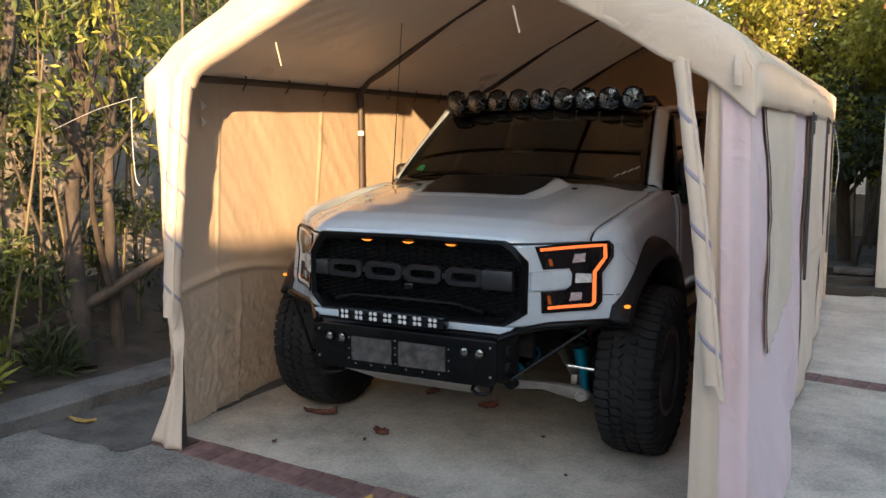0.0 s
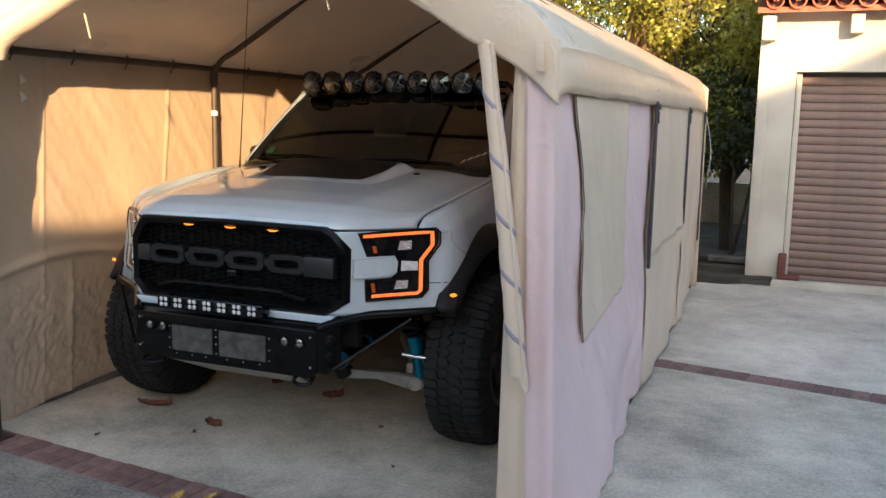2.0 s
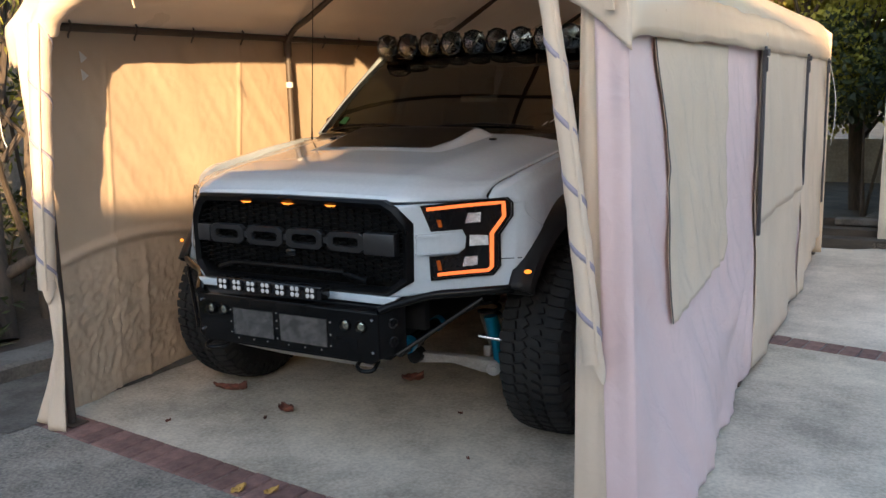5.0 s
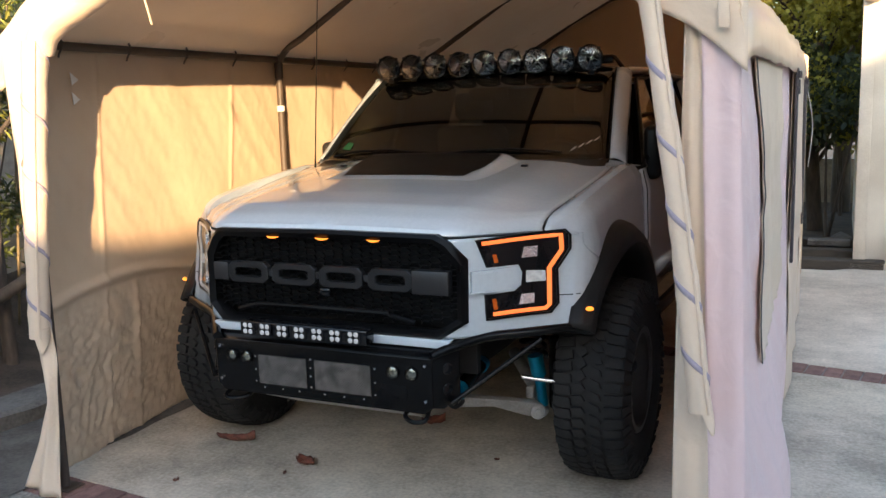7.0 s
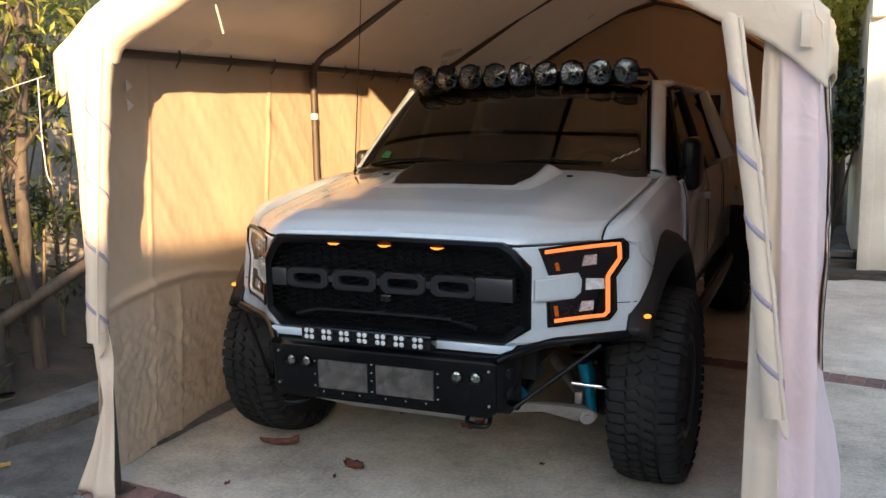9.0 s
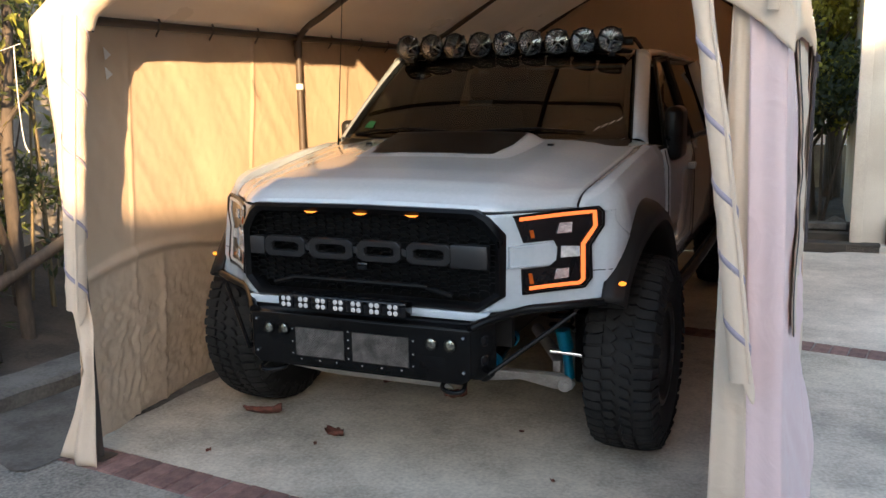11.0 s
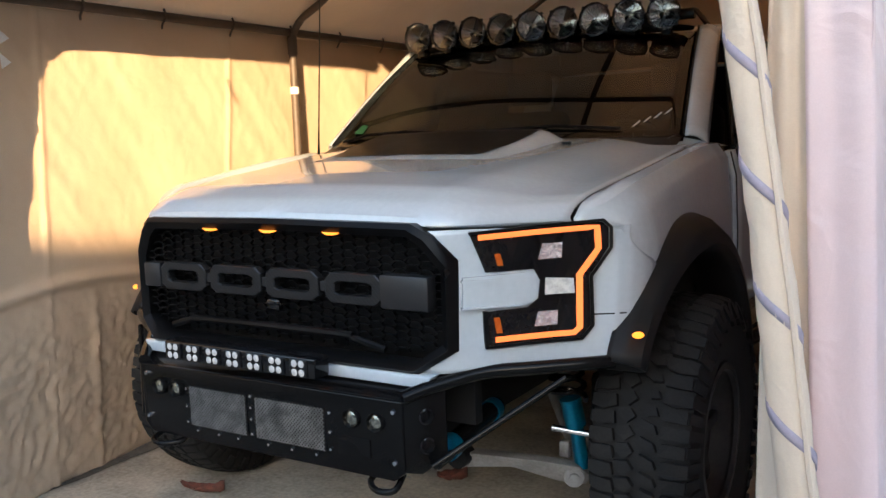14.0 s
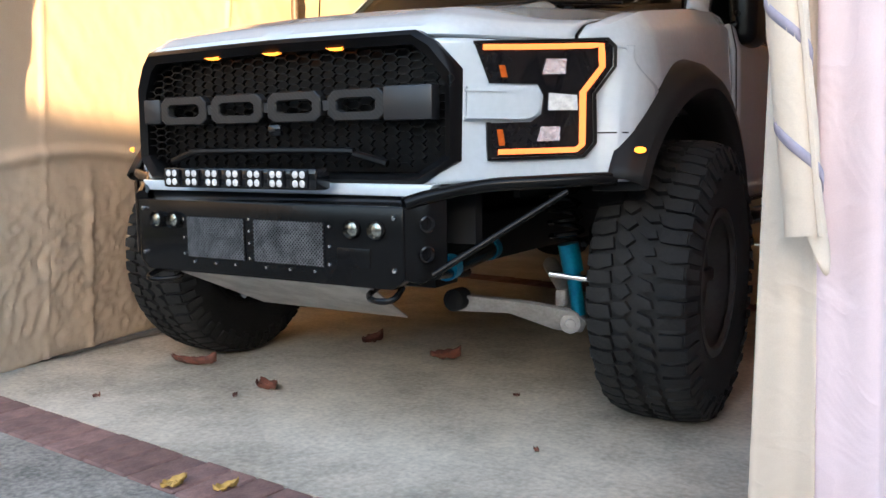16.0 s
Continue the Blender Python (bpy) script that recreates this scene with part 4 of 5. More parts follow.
        part("inner_panel", box(s * 0.62 - 0.01, s * 0.62 + 0.01, 0.44, 1.5, 0.72, 1.10), FLARE, T, smooth=False)

    part("lower_lip", join(*[prism([(-0.56, y_plan(0.5) + 0.005 - 0.03, z0), (0.56, y_plan(0.5) + 0.005 - 0.03, z0), (0.53, y_plan(0.5) - 0.03, z1), (-0.53, y_plan(0.5) - 0.03, z1)], (0, 0.05, 0), 0.006) for z0, z1 in ((0.772, 0.738),)]), PAINT, T, "painted lip under the grille")
    # Dark panel added to stand for the shade inside the nose.
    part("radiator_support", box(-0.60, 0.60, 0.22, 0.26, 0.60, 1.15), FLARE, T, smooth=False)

    # grille
    g = part("grille", frame_loop(GR, [(0.0, 1.146), (0.484, 1.140), (0.520, 1.115), (0.570, 1.046), (0.570, 0.850), (0.494, 0.798), (0.0, 0.798)], 0.058, 0.14), TRIM, T, "wide black grille frame")
    cw, ch = 0.050, 0.022
    bars = []
    for r in range(-10, 11):
        for c in range(-13, 14):
            x, z = c * cw * 0.75 * 1.15, 0.97 + r * ch + (0.5 * ch if c % 2 else 0)
            if not (0.812 < z < 1.135 and abs(x) < grille_edge(min(1.165, max(0.775, z + (0.02 if z > 1.0 else -0.02)))) - 0.045):
                continue
            v = [(x + dx * cw, z + dz * ch) for dx, dz in ((-0.5, 0), (-0.27, 0.5), (0.27, 0.5), (0.5, 0))]
            for a, b in zip(v, v[1:]):
                d = Vector((b[0] - a[0], 0, b[1] - a[1]))
                nrm = Vector((-d.z, 0, d.x)).normalized() * 0.0018
                p, q = Vector((a[0], 0.118, a[1])), Vector((b[0], 0.118, b[1]))
                bars.append([p + nrm, q + nrm, q - nrm, p - nrm])
    bm = bmesh.new()
    for q in bars:
        f0 = [bm.verts.new(p) for p in q]
        f1 = [bm.verts.new(p + Vector((0, 0.012, 0))) for p in q]
        bm.faces.new(f0)
        for k in range(4):
            bm.faces.new((f0[k], f0[(k + 1) % 4], f1[(k + 1) % 4], f1[k]))
    part("honeycomb_mesh", bm, TRIM, g, "fine black honeycomb mesh", smooth=False)["kind"] = "stuff"
    part("radiator", box(-0.56, 0.56, 0.175, 0.20, 0.80, 1.15), TRIM, g, smooth=False)
    # centre bar with four raised plain block shapes
    bar = part("centre_bar", box(0.395, 0.550, 0.074, 0.12, 0.942, 1.036, 0.006), mat_bar, g, "satin grey bar end")
    part("centre_bar", box(-0.550, -0.475, 0.078, 0.12, 0.950, 1.028, 0.006), mat_bar, g, "satin grey bar end")
    for i, (x0, x1) in enumerate(((-0.475, -0.275), (-0.255, -0.045), (-0.025, 0.175), (0.200, 0.395))):
        ob_ = 0.022
        outer = [(x0 + ob_, 0.945), (x1 - ob_, 0.945), (x1, 0.962), (x1, 1.014), (x1 - ob_, 1.033), (x0 + ob_, 1.033), (x0, 1.014), (x0, 0.962)]
        cx, cz = (x0 + x1) / 2, 0.989
        inner = [(cx + (x - cx) * 0.66, cz + (z - cz) * 0.42) for x, z in outer]
        bm = bmesh.new()
        rows = [[bm.verts.new((x, y, z)) for x, z in L] for L, y in ((outer, 0.110), (outer, 0.085), ([(x + (cx - x) * 0.03, z + (cz - z) * 0.06) for x, z in outer], 0.082), ([(cx + (x - cx) * 1.06, cz + (z - cz) * 1.12) for x, z in inner], 0.082), (inner, 0.086), (inner, 0.110))]
        for a, b in zip(rows, rows[1:]):
            for k in range(8):
                bm.faces.new((a[k], a[(k + 1) % 8], b[(k + 1) % 8], b[k]))
        part("badge_block", bm, CARBON, bar, "woven dark badge block with an open centre", smooth=False)
        if i:
            part("badge_link", box(x0 - 0.024, x0 + 0.004, 0.090, 0.108, 0.975, 1.004, 0.002), mat_bar, bar, smooth=False)
    for x in (-0.235, 0.0, 0.235):
        part("grille_marker", prism([(x - 0.032, 0.075, 1.147), (x - 0.012, 0.071, 1.139), (x + 0.012, 0.071, 1.139), (x + 0.032, 0.075, 1.147), (x + 0.014, 0.075, 1.146), (x - 0.014, 0.075, 1.146)], (0, 0.02, 0)), MARK, g, "lit amber grille marker")
    part("lower_brow", tube(bend([(-0.43, 0.085, 0.83), (-0.34, 0.075, 0.855), (-0.28, 0.072, 0.862), (0.24, 0.072, 0.862), (0.30, 0.075, 0.852), (0.40, 0.085, 0.826)], 5), 0.011, 8), TRIM, g)
    part("front_camera", box(-0.03, 0.02, 0.085, 0.11, 0.905, 0.94, 0.008), GLOSS, g)

    # bumper
    B = part("bumper", prism([(-0.505, 0.0, 0.715), (0.505, 0.0, 0.715), (0.505, 0.0, 0.52), (0.47, 0.0, 0.492), (-0.47, 0.0, 0.492), (-0.505, 0.0, 0.52)], (0, 0.045, 0), 0.006), STEEL, T, "black tube-and-plate off-road bumper")
    part("bumper_tray", prism([(-0.505, 0.004, 0.712), (-0.52, 0.11, 0.748), (-0.52, 0.14, 0.735), (-0.505, 0.045, 0.70)], (1.02, 0, 0), 0.004), STEEL, B)
    for s in (1, -1):
        w = [(0.507, 0.004, 0.712), (0.575, 0.11, 0.752), (0.575, 0.11, 0.545), (0.53, 0.05, 0.505), (0.507, 0.004, 0.52)]
        wing = part("bumper_wing", prism([(s * x, y, z) for x, y, z in w], (-s * 0.03, 0.03, 0), 0.004), STEEL, B)
        for z in (0.668, 0.588):
            m = Matrix.Translation((s * 0.545, 0.052, z)) @ Matrix.Rotation(radians(-s * 0 + s * 57), 4, "Z") @ FACING
            part("drain_ring", lathe([(0.021, -0.004), (0.023, 0.004), (0.018, 0.006), (0.016, -0.004), (0.0, -0.004)], 18, m), GLOSS, wing)
        part("main_tube", tube(bend([(s * 0.50, 0.012, 0.722), (s * 0.55, 0.07, 0.742), (s * 0.65, 0.18, 0.766), (s * 0.77, 0.255, 0.774), (s * 0.89, 0.335, 0.780), (s * 0.945, 0.38, 0.781)], 6), 0.019, 14), STEEL, B, "black bumper tube")
        part("brace_tube", tube([(s * 0.562, 0.05, 0.533), (s * 0.845, 0.285, 0.748)], 0.0095, 12), STEEL, B)
        part("lower_brace", tube([(s * 0.57, 0.06, 0.535), (s * 0.50, 0.35, 0.50)], 0.014, 10), STEEL, B)
        part("tow_hook", tube(bend([(s * 0.46, 0.06, 0.49), (s * 0.47, 0.0, 0.468), (s * 0.42, -0.01, 0.462), (s * 0.37, 0.03, 0.468), (s * 0.38, 0.07, 0.49)], 4), 0.009, 10), STEEL, B)
        for x in ((0.343, 0.423) if s > 0 else (0.340, 0.414)):
            fog = part("fog_lamp", lathe([(0.027, 0.0), (0.027, 0.012), (0.024, 0.016), (0.022, 0.008)], 20, facing(s * x, -0.001, 0.652)), STEEL, B, "small round fog lamp")
            part("lens", lathe([(0.0, 0.012), (0.012, 0.0105), (0.0225, 0.006)], 20, facing(s * x, -0.001, 0.652)), FOGGLASS, fog, "yellowish glass")
        for x, z in ((0.478, 0.686), (0.478, 0.546)):
            part("bolt", lathe([(0.0, 0.007), (0.006, 0.006), (0.0075, 0.0)], 10, facing(s * x, -0.001, z)), CHROME, B, "shiny bolt")
    for x0, x1 in ((-0.283, -0.052), (-0.012, 0.243)):
        fr = part("mesh_panel", box(x0 - 0.003, x1 + 0.003, -0.003, -0.0008, 0.541, 0.667), GLOSS, B, smooth=False)
        bm = bmesh.new()
        step = 0.0115
        W, H = x1 - x0, 0.122
        for k in range(-int(H / step), int((W + H) / step)):
            for sg in (1, -1):
                a0 = k * step
                lo, hi = max(0.0, -a0), min(H, W - a0)
                if hi - lo < 0.004:
                    continue
                p = (a0 + lo, lo), (a0 + hi, hi)
                p = [(x if sg > 0 else W - x, z) for x, z in p]
                d = Vector((p[1][0] - p[0][0], 0, p[1][1] - p[0][1])).normalized()
                nn = Vector((-d.z, 0, d.x)) * 0.0015
                yy = -0.006 if sg > 0 else -0.008
                A, Bv = Vector((x0 + p[0][0], yy, 0.543 + p[0][1])), Vector((x0 + p[1][0], yy, 0.543 + p[1][1]))
                bm.faces.new([bm.verts.new(c) for c in (A + nn, Bv + nn, Bv - nn + Vector((0, 0.002, 0)), A - nn + Vector((0, 0.002, 0)))])
        part("wire_mesh", bm, WIRE, fr, "woven steel wire mesh", smooth=False)
    bolts = [(-0.300, z) for z in (0.655, 0.60, 0.55)] + [(0.262, z) for z in (0.655, 0.60, 0.55)] + [(-0.032, z) for z in (0.665, 0.63, 0.595, 0.55)] + [(x, 0.527) for x in (-0.26, -0.17, -0.09, 0.03, 0.12, 0.21)]
    for x, z in bolts:
        part("bolt", lathe([(0.0, 0.005), (0.004, 0.004), (0.005, 0.0)], 8, facing(x, -0.001, z)), CHROME, B)
    part("plate_bracket", box(0.29, 0.40, -0.006, -0.001, 0.545, 0.600, 0.002), STEEL, B)
    # light bar on the bumper
    lb = part("bumper_light_bar", box(-0.335, 0.255, -0.045, 0.02, 0.756, 0.815, 0.008), GLOSS, B, "low black bumper light bar")
    for k in range(7):
        cx = -0.292 + k * 0.082
        pod = part("led_pod", box(cx - 0.031, cx + 0.031, -0.051, -0.043, 0.761, 0.811, 0.003), GLOSS, lb, smooth=False)
        for dx in (-0.0125, 0.0125):
            for dz in (-0.0125, 0.0125):
                part("led", lathe([(0.0, 0.004), (0.007, 0.003), (0.0105, 0.0)], 12, facing(cx + dx, -0.0515, 0.786 + dz)), LED, pod, "silver round diode with a faint added glow")
    # skid plate
    part("skid_plate", prism([(-0.36, 0.03, 0.492), (0.38, 0.03, 0.492), (0.28, 0.36, 0.345), (-0.32, 0.36, 0.345)], (0, 0.004, -0.008), 0.002), ALU, T, "bare aluminium skid plate")
    part("chassis", join(box(-0.45, -0.33, 0.10, 5.5, 0.50, 0.66, 0.01), box(0.33, 0.45, 0.10, 5.5, 0.50, 0.66, 0.01), box(-0.33, 0.33, 0.45, 0.60, 0.42, 0.72, 0.01), box(-0.33, 0.33, 0.62, 2.2, 0.50, 0.95, 0.02)), FLARE, T, "black chassis rails")

    # front suspension
    for s in (1, -1):
        arm = part("lower_arm", prism([(s * x, y, z) for x, y, z in ((0.38, 0.47, 0.405), (0.60, 0.58, 0.375), (0.72, 0.66, 0.345), (0.745, 0.70, 0.305), (0.72, 0.72, 0.265), (0.64, 0.68, 0.275), (0.52, 0.585, 0.335), (0.38, 0.49, 0.345))], (-s * 0.02, 0.055, 0), 0.008), ARM, T, "cast aluminium control arm")
        part("arm_bolt", lathe([(0.0, 0.016), (0.015, 0.015), (0.017, 0.008), (0.032, 0.006), (0.034, 0.0)], 16, facing(s * 0.70, 0.668, 0.305, turn=s * 25)), ARM, arm)
        part("arm_bush", lathe([(0.0, 0.02), (0.022, 0.02), (0.036, 0.01), (0.036, -0.05)], 16, facing(s * 0.385, 0.475, 0.385)), RUBBER, arm)
        part("rear_arm", tube([(s * 0.70, 0.74, 0.34), (s * 0.42, 1.15, 0.42)], 0.03, 10), ARM, arm)
        part("arm_lug", box(s * 0.65 - 0.018, s * 0.65 + 0.018, 0.70, 0.735, 0.35, 0.405, 0.008), ARM, arm)
        sh = part("shock_absorber", tube([(s * 0.715, 0.70, 0.33), (s * 0.70, 0.69, 0.47)], 0.023, 14), BLUE, T, "bright blue shock absorber")
        part("shock_body", tube([(s * 0.70, 0.69, 0.47), (s * 0.685, 0.68, 0.56)], 0.034, 14), BLUE, sh)
        part("shock_spring", tube([Vector((s * 0.685, 0.68, 0.56)).lerp(Vector((s * 0.65, 0.66, 0.86)), k / 100) + Vector((0.052 * math.cos(k * 0.44), 0.052 * math.sin(k * 0.44), 0)) for k in range(101)], 0.009, 6), STEEL, sh)
        part("tie_rod", tube([(s * 0.63, 0.66, 0.462), (s * 0.80, 0.70, 0.443)], 0.011, 10), CHROME, T, "bright tie rod")
        rs = part("shock_reservoir", tube([(s * 0.526, 0.215, 0.536), (s * 0.505, 0.52, 0.558)], 0.030, 14), STEEL, T, "black reservoir with a blue cap")
        part("reservoir_cap", tube([(s * 0.529, 0.175, 0.533), (s * 0.526, 0.215, 0.536)], 0.036, 16), BLUE, rs)
        part("reservoir_ring", tube([(s * 0.508, 0.47, 0.554), (s * 0.506, 0.505, 0.557)], 0.034, 16), BLUE, rs)
        part("knuckle", box(s * 0.76 - 0.05, s * 0.76 + 0.05, 0.78, 0.94, 0.28, 0.62, 0.02), STEEL, T)

    # wheels
    def wheel(cx, cy, s):
        R, W = 0.445, 0.145
        prof = [(0.225, -W * 0.82), (0.27, -W), (0.36, -W * 1.04), (0.405, -W * 0.98), (R - 0.020, -W * 0.80), (R - 0.016, 0), (R - 0.020, W * 0.80), (0.405, W * 0.98), (0.36, W * 1.04), (0.27, W), (0.225, W * 0.82)]
        place = Matrix.Translation((cx, cy, R - 0.006)) @ Matrix.Rotation(radians(90 * s), 4, "Y")
        wh = part("wheel", lathe([(0.10, W * 0.25), (0.19, W * 0.35), (0.215, W * 0.75), (0.228, W * 0.84), (0.228, -W * 0.84), (0.205, -W * 0.7), (0.19, 0.0)], 40, place), RIM, T, "dark alloy wheel with mud-terrain tyre")
        ty = part("tyre", lathe(prof, 64, place), RUBBER, wh, "chunky black mud-terrain tyre")
        bm = bmesh.new()
        N = 56
        def block(poly, h, a0):
            lo, hi = [], []
            for u_, w_ in poly:
                a = a0 + u_
                drop = 0.020 * (abs(w_) / W) ** 4
                for L, r in ((lo, R - 0.026 - drop), (hi, R - drop + h)):
                    L.append(bm.verts.new((r * math.cos(a), r * math.sin(a), w_)))
            bm.faces.new(hi)
            n = len(poly)
            for k in range(n):
                bm.faces.new((lo[k], lo[(k + 1) % n], hi[(k + 1) % n], hi[k]))
        p = 2 * math.pi / N
        for i in range(N):
            a = i * p
            j = 0.12 * p * (i % 2)
            block([(-0.40 * p, 0.012), (0.02 * p, 0.004), (0.42 * p, 0.03), (0.36 * p, 0.058), (-0.10 * p, 0.050)], 0.001, a)
            block([(-0.36 * p, -0.062), (0.12 * p, -0.054), (0.44 * p, -0.03), (0.02 * p, -0.006), (-0.44 * p, -0.022)], 0.001, a + 0.5 * p)
            for sg in (1, -1):
                o = a + (0.25 * p if sg > 0 else 0.75 * p)
                w0 = 0.070
                w1 = W * (0.99 if i % 2 else 0.93)
                q = [(-0.38 * p, sg * w0), (0.30 * p, sg * (w0 - 0.006)), (0.40 * p + j, sg * (w0 + 0.03)), (0.36 * p, sg * w1), (-0.34 * p, sg * w1), (-0.42 * p, sg * (w0 + 0.03))]
                block(q if sg > 0 else q[::-1], 0.0, o)
                # shoulder lug down the sidewall
                lo = []
                for rr, ww in ((R - 0.026, W * 0.90), (R - 0.075 - 0.02 * (i % 2), W * 1.06)):
                    for da in (-0.33 * p, 0.33 * p):
                        lo.append((rr, ww, o + da))
                vs = [bm.verts.new((rr * math.cos(t_), rr * math.sin(t_), sg * ww)) for rr, ww, t_ in lo]
                vo = [bm.verts.new(((rr + 0.004) * math.cos(t_), (rr + 0.004) * math.sin(t_), sg * (ww + 0.010))) for rr, ww, t_ in lo]
                bm.faces.new((vo[0], vo[1], vo[3], vo[2]))
                for x_, y_ in ((0, 1), (1, 3), (3, 2), (2, 0)):
                    bm.faces.new((vs[x_], vs[y_], vo[y_], vo[x_]))
        bm.transform(place)
        part("tread", bm, RUBBER, ty, "deep staggered tread blocks", smooth=False)
        for k in range(6):
            a = 2 * math.pi * k / 6
            sp = box(-0.022, 0.022, 0.06, 0.20, W * 0.28, W * 0.48, 0.006, m=place @ Matrix.Rotation(a, 4, "Z"))
            part("spoke", sp, RIM, wh)
        part("hub", lathe([(0.0, W * 0.55), (0.04, W * 0.55), (0.06, W * 0.42), (0.10, W * 0.25)], 20, place), RIM, wh)
        part("bead_ring", lathe([(0.205, W * 0.84), (0.212, W * 0.93), (0.234, W * 0.93), (0.24, W * 0.82)], 40, place), RIM, wh)

    for s in (1, -1):
        wheel(s * 0.982, 0.87, s)
        wheel(s * 0.965, 4.56, s)

    # cab
    def screen(u, v):
        x = (-1 + 2 * u)
        yb, yt = 1.31 + 0.14 * x * x, 1.98 + 0.07 * x * x
        return Vector((x * (0.828 + (0.722 - 0.828) * v), yb + (yt - yb) * v, 1.378 + (1.858 - 1.378) * v - 0.02 * x * x * v + 0.02 * math.sin(math.pi * v)))
    ws = part("windscreen", sheet(lambda u, v: screen(u, 1.04 * v - 0.04), 24, 12), WSGLASS, T, "dark reflective windscreen")
    ws.visible_shadow = False
    solid(ws, 0.005)
    part("toll_tag", prism([screen(0.06, 0.10) + Vector((0, -0.006, 0)), screen(0.10, 0.09) + Vector((0, -0.006, 0)), screen(0.098, 0.16) + Vector((0, -0.006, 0)), screen(0.07, 0.17) + Vector((0, -0.006, 0))], (0, -0.001, 0)), GREENTAG, ws, "green corner tag")
    for k in range(4):
        u = 0.895 + 0.022 * k
        c = screen(u, 0.085 + 0.028 * k)
        part("decal_bar", tube([c + Vector((-0.016, -0.01, -0.012)), c + Vector((0.016, -0.01, 0.012))], 0.0028, 6), STICKER, ws)
    part("cowl", sheet(lambda u, v: Vector(((-1 + 2 * u) * 0.825, 1.25 + 0.10 * (-1 + 2 * u) ** 2 + (0.07 + 0.04 * (-1 + 2 * u) ** 2) * v, 1.366 - 0.032 * (-1 + 2 * u) ** 4 * (1 - v) + 0.010 * v)), 16, 3), TRIM, T, "black cowl under the windscreen")
    for x0 in (-0.62, 0.10):
        wp = part("wiper", tube([screen(0.5 + 0.5 * xx / 0.85, vv) + Vector((0, -0.016, 0.004)) for xx, vv in ((x0 - 0.14, 0.02), (x0, 0.07), (x0 + 0.25, 0.085), (x0 + 0.52, 0.05))], 0.0075, 6), TRIM, T, "black wiper")
    def roof(u, v):
        x = -1 + 2 * u
        return Vector((x * 0.755, 1.99 + 2.02 * v + 0.07 * x * x * (1 - v), 1.860 + 0.030 * math.sin(math.pi * min(1, v + 0.2)) - 0.03 * x * x - 0.03 * abs(x) ** 6))
    solid(part("roof", sheet(roof, 20, 20), PAINT, T, "painted cab roof"), 0.02)
    part("roof_front_trim", sheet(lambda u, v: roof(u, max(0.0, v - 0.25) * 0.18) + Vector((0, -0.010, 0.005 if v > 0.2 else -0.034)), 20, 4), FLARE, T, "dark band above the windscreen")
    for s in (1, -1):
        def pillar(u, v):
            a_ = screen(1.0 if s > 0 else 0.0, v) + Vector((s * 0.004, -0.004, 0))
            b_ = Vector((s * 0.900, 1.53, 1.335)).lerp(Vector((s * 0.808, 2.07, 1.802)), v)
            return a_.lerp(b_, u) + Vector((s * 0.010, -0.018, 0.016)) * math.sin(math.pi * u) ** 0.7
        ap = solid(part("a_pillar", sheet(pillar, 6, 14), PAINT, T, "painted windscreen pillar"), 0.01)
        part("pillar_seal", tube([pillar(0, k / 10) + Vector((-s * 0.004, -0.003, 0)) for k in range(11)], 0.0032, 8), TRIM, ap)
        cc = [Vector((s * 0.74, 1.34, hood_z(0.74, 1.0) - 0.010)), Vector((s * 0.885, 1.365, 1.334)), Vector((s * 0.79, 1.44, 1.376)), Vector((s * 0.965, 1.56, 1.330))]
        part("cowl_corner", sheet(lambda u, v: cc[0].lerp(cc[1], u).lerp(cc[2].lerp(cc[3], u), v), 6, 6), PAINT, T)
        part("roof_rail", tube(bend([(s * 0.775, 2.05, 1.812), (s * 0.785, 2.2, 1.822), (s * 0.785, 2.6, 1.828), (s * 0.775, 3.9, 1.815)], 6), 0.026, 10), PAINT, T)
        # doors and body side
        def side(u, v):
            y = 1.505 + 2.485 * u
            st = [(0.96, 0.62), (1.0, 0.72), (1.005, 1.0), (1.0, 1.22), (0.975, 1.315)]
            k = v * 4
            i = min(3, int(k))
            a, b = st[i], st[i + 1]
            return Vector((s * (a[0] + (b[0] - a[0]) * (k - i)), y, a[1] + (b[1] - a[1]) * (k - i)))
        dr = solid(part("door_panel", sheet(side, 20, 12), PAINT, T, "painted cab side"), 0.015)
        for y in (1.507, 2.48, 3.42):
            part("door_gap", tube([(s * 0.966, y, 0.64), (s * 1.008, y, 0.74), (s * 1.012, y, 1.0), (s * 1.006, y, 1.22), (s * 0.985, y, 1.31)], 0.0026, 6), TRIM, dr)
        part("door_handle", box(s * 1.02 - 0.02, s * 1.02 + 0.02, 2.25, 2.43, 1.15, 1.19, 0.012), PAINT, dr)
        for y0, y1, t0, t1 in ((1.60, 2.44, 2.12, 2.44), (2.52, 3.42, 2.52, 3.34)):
            pts = [(s * 0.968, y0, 1.325), (s * 0.972, y1, 1.325), (s * 0.812, t1, 1.785), (s * 0.812, t0, 1.775)]
            w = part("side_window", prism(pts, (-s * 0.005, 0, 0)), SIDEGLASS, T, "dark tinted side glass", smooth=False)
            w.visible_shadow = False
            part("window_seal", tube([Vector(p) + Vector((s * 0.004, 0, 0)) for p in pts + pts[:1]], 0.012, 8), TRIM, w)
        part("b_pillar", tube([(s * 0.972, 2.48, 1.31), (s * 0.80, 2.48, 1.80)], 0.035, 8), TRIM, T)
        part("c_pillar", tube([(s * 0.955, 3.80, 1.31), (s * 0.765, 3.74, 1.78)], [0.10, 0.09], 10), PAINT, T)
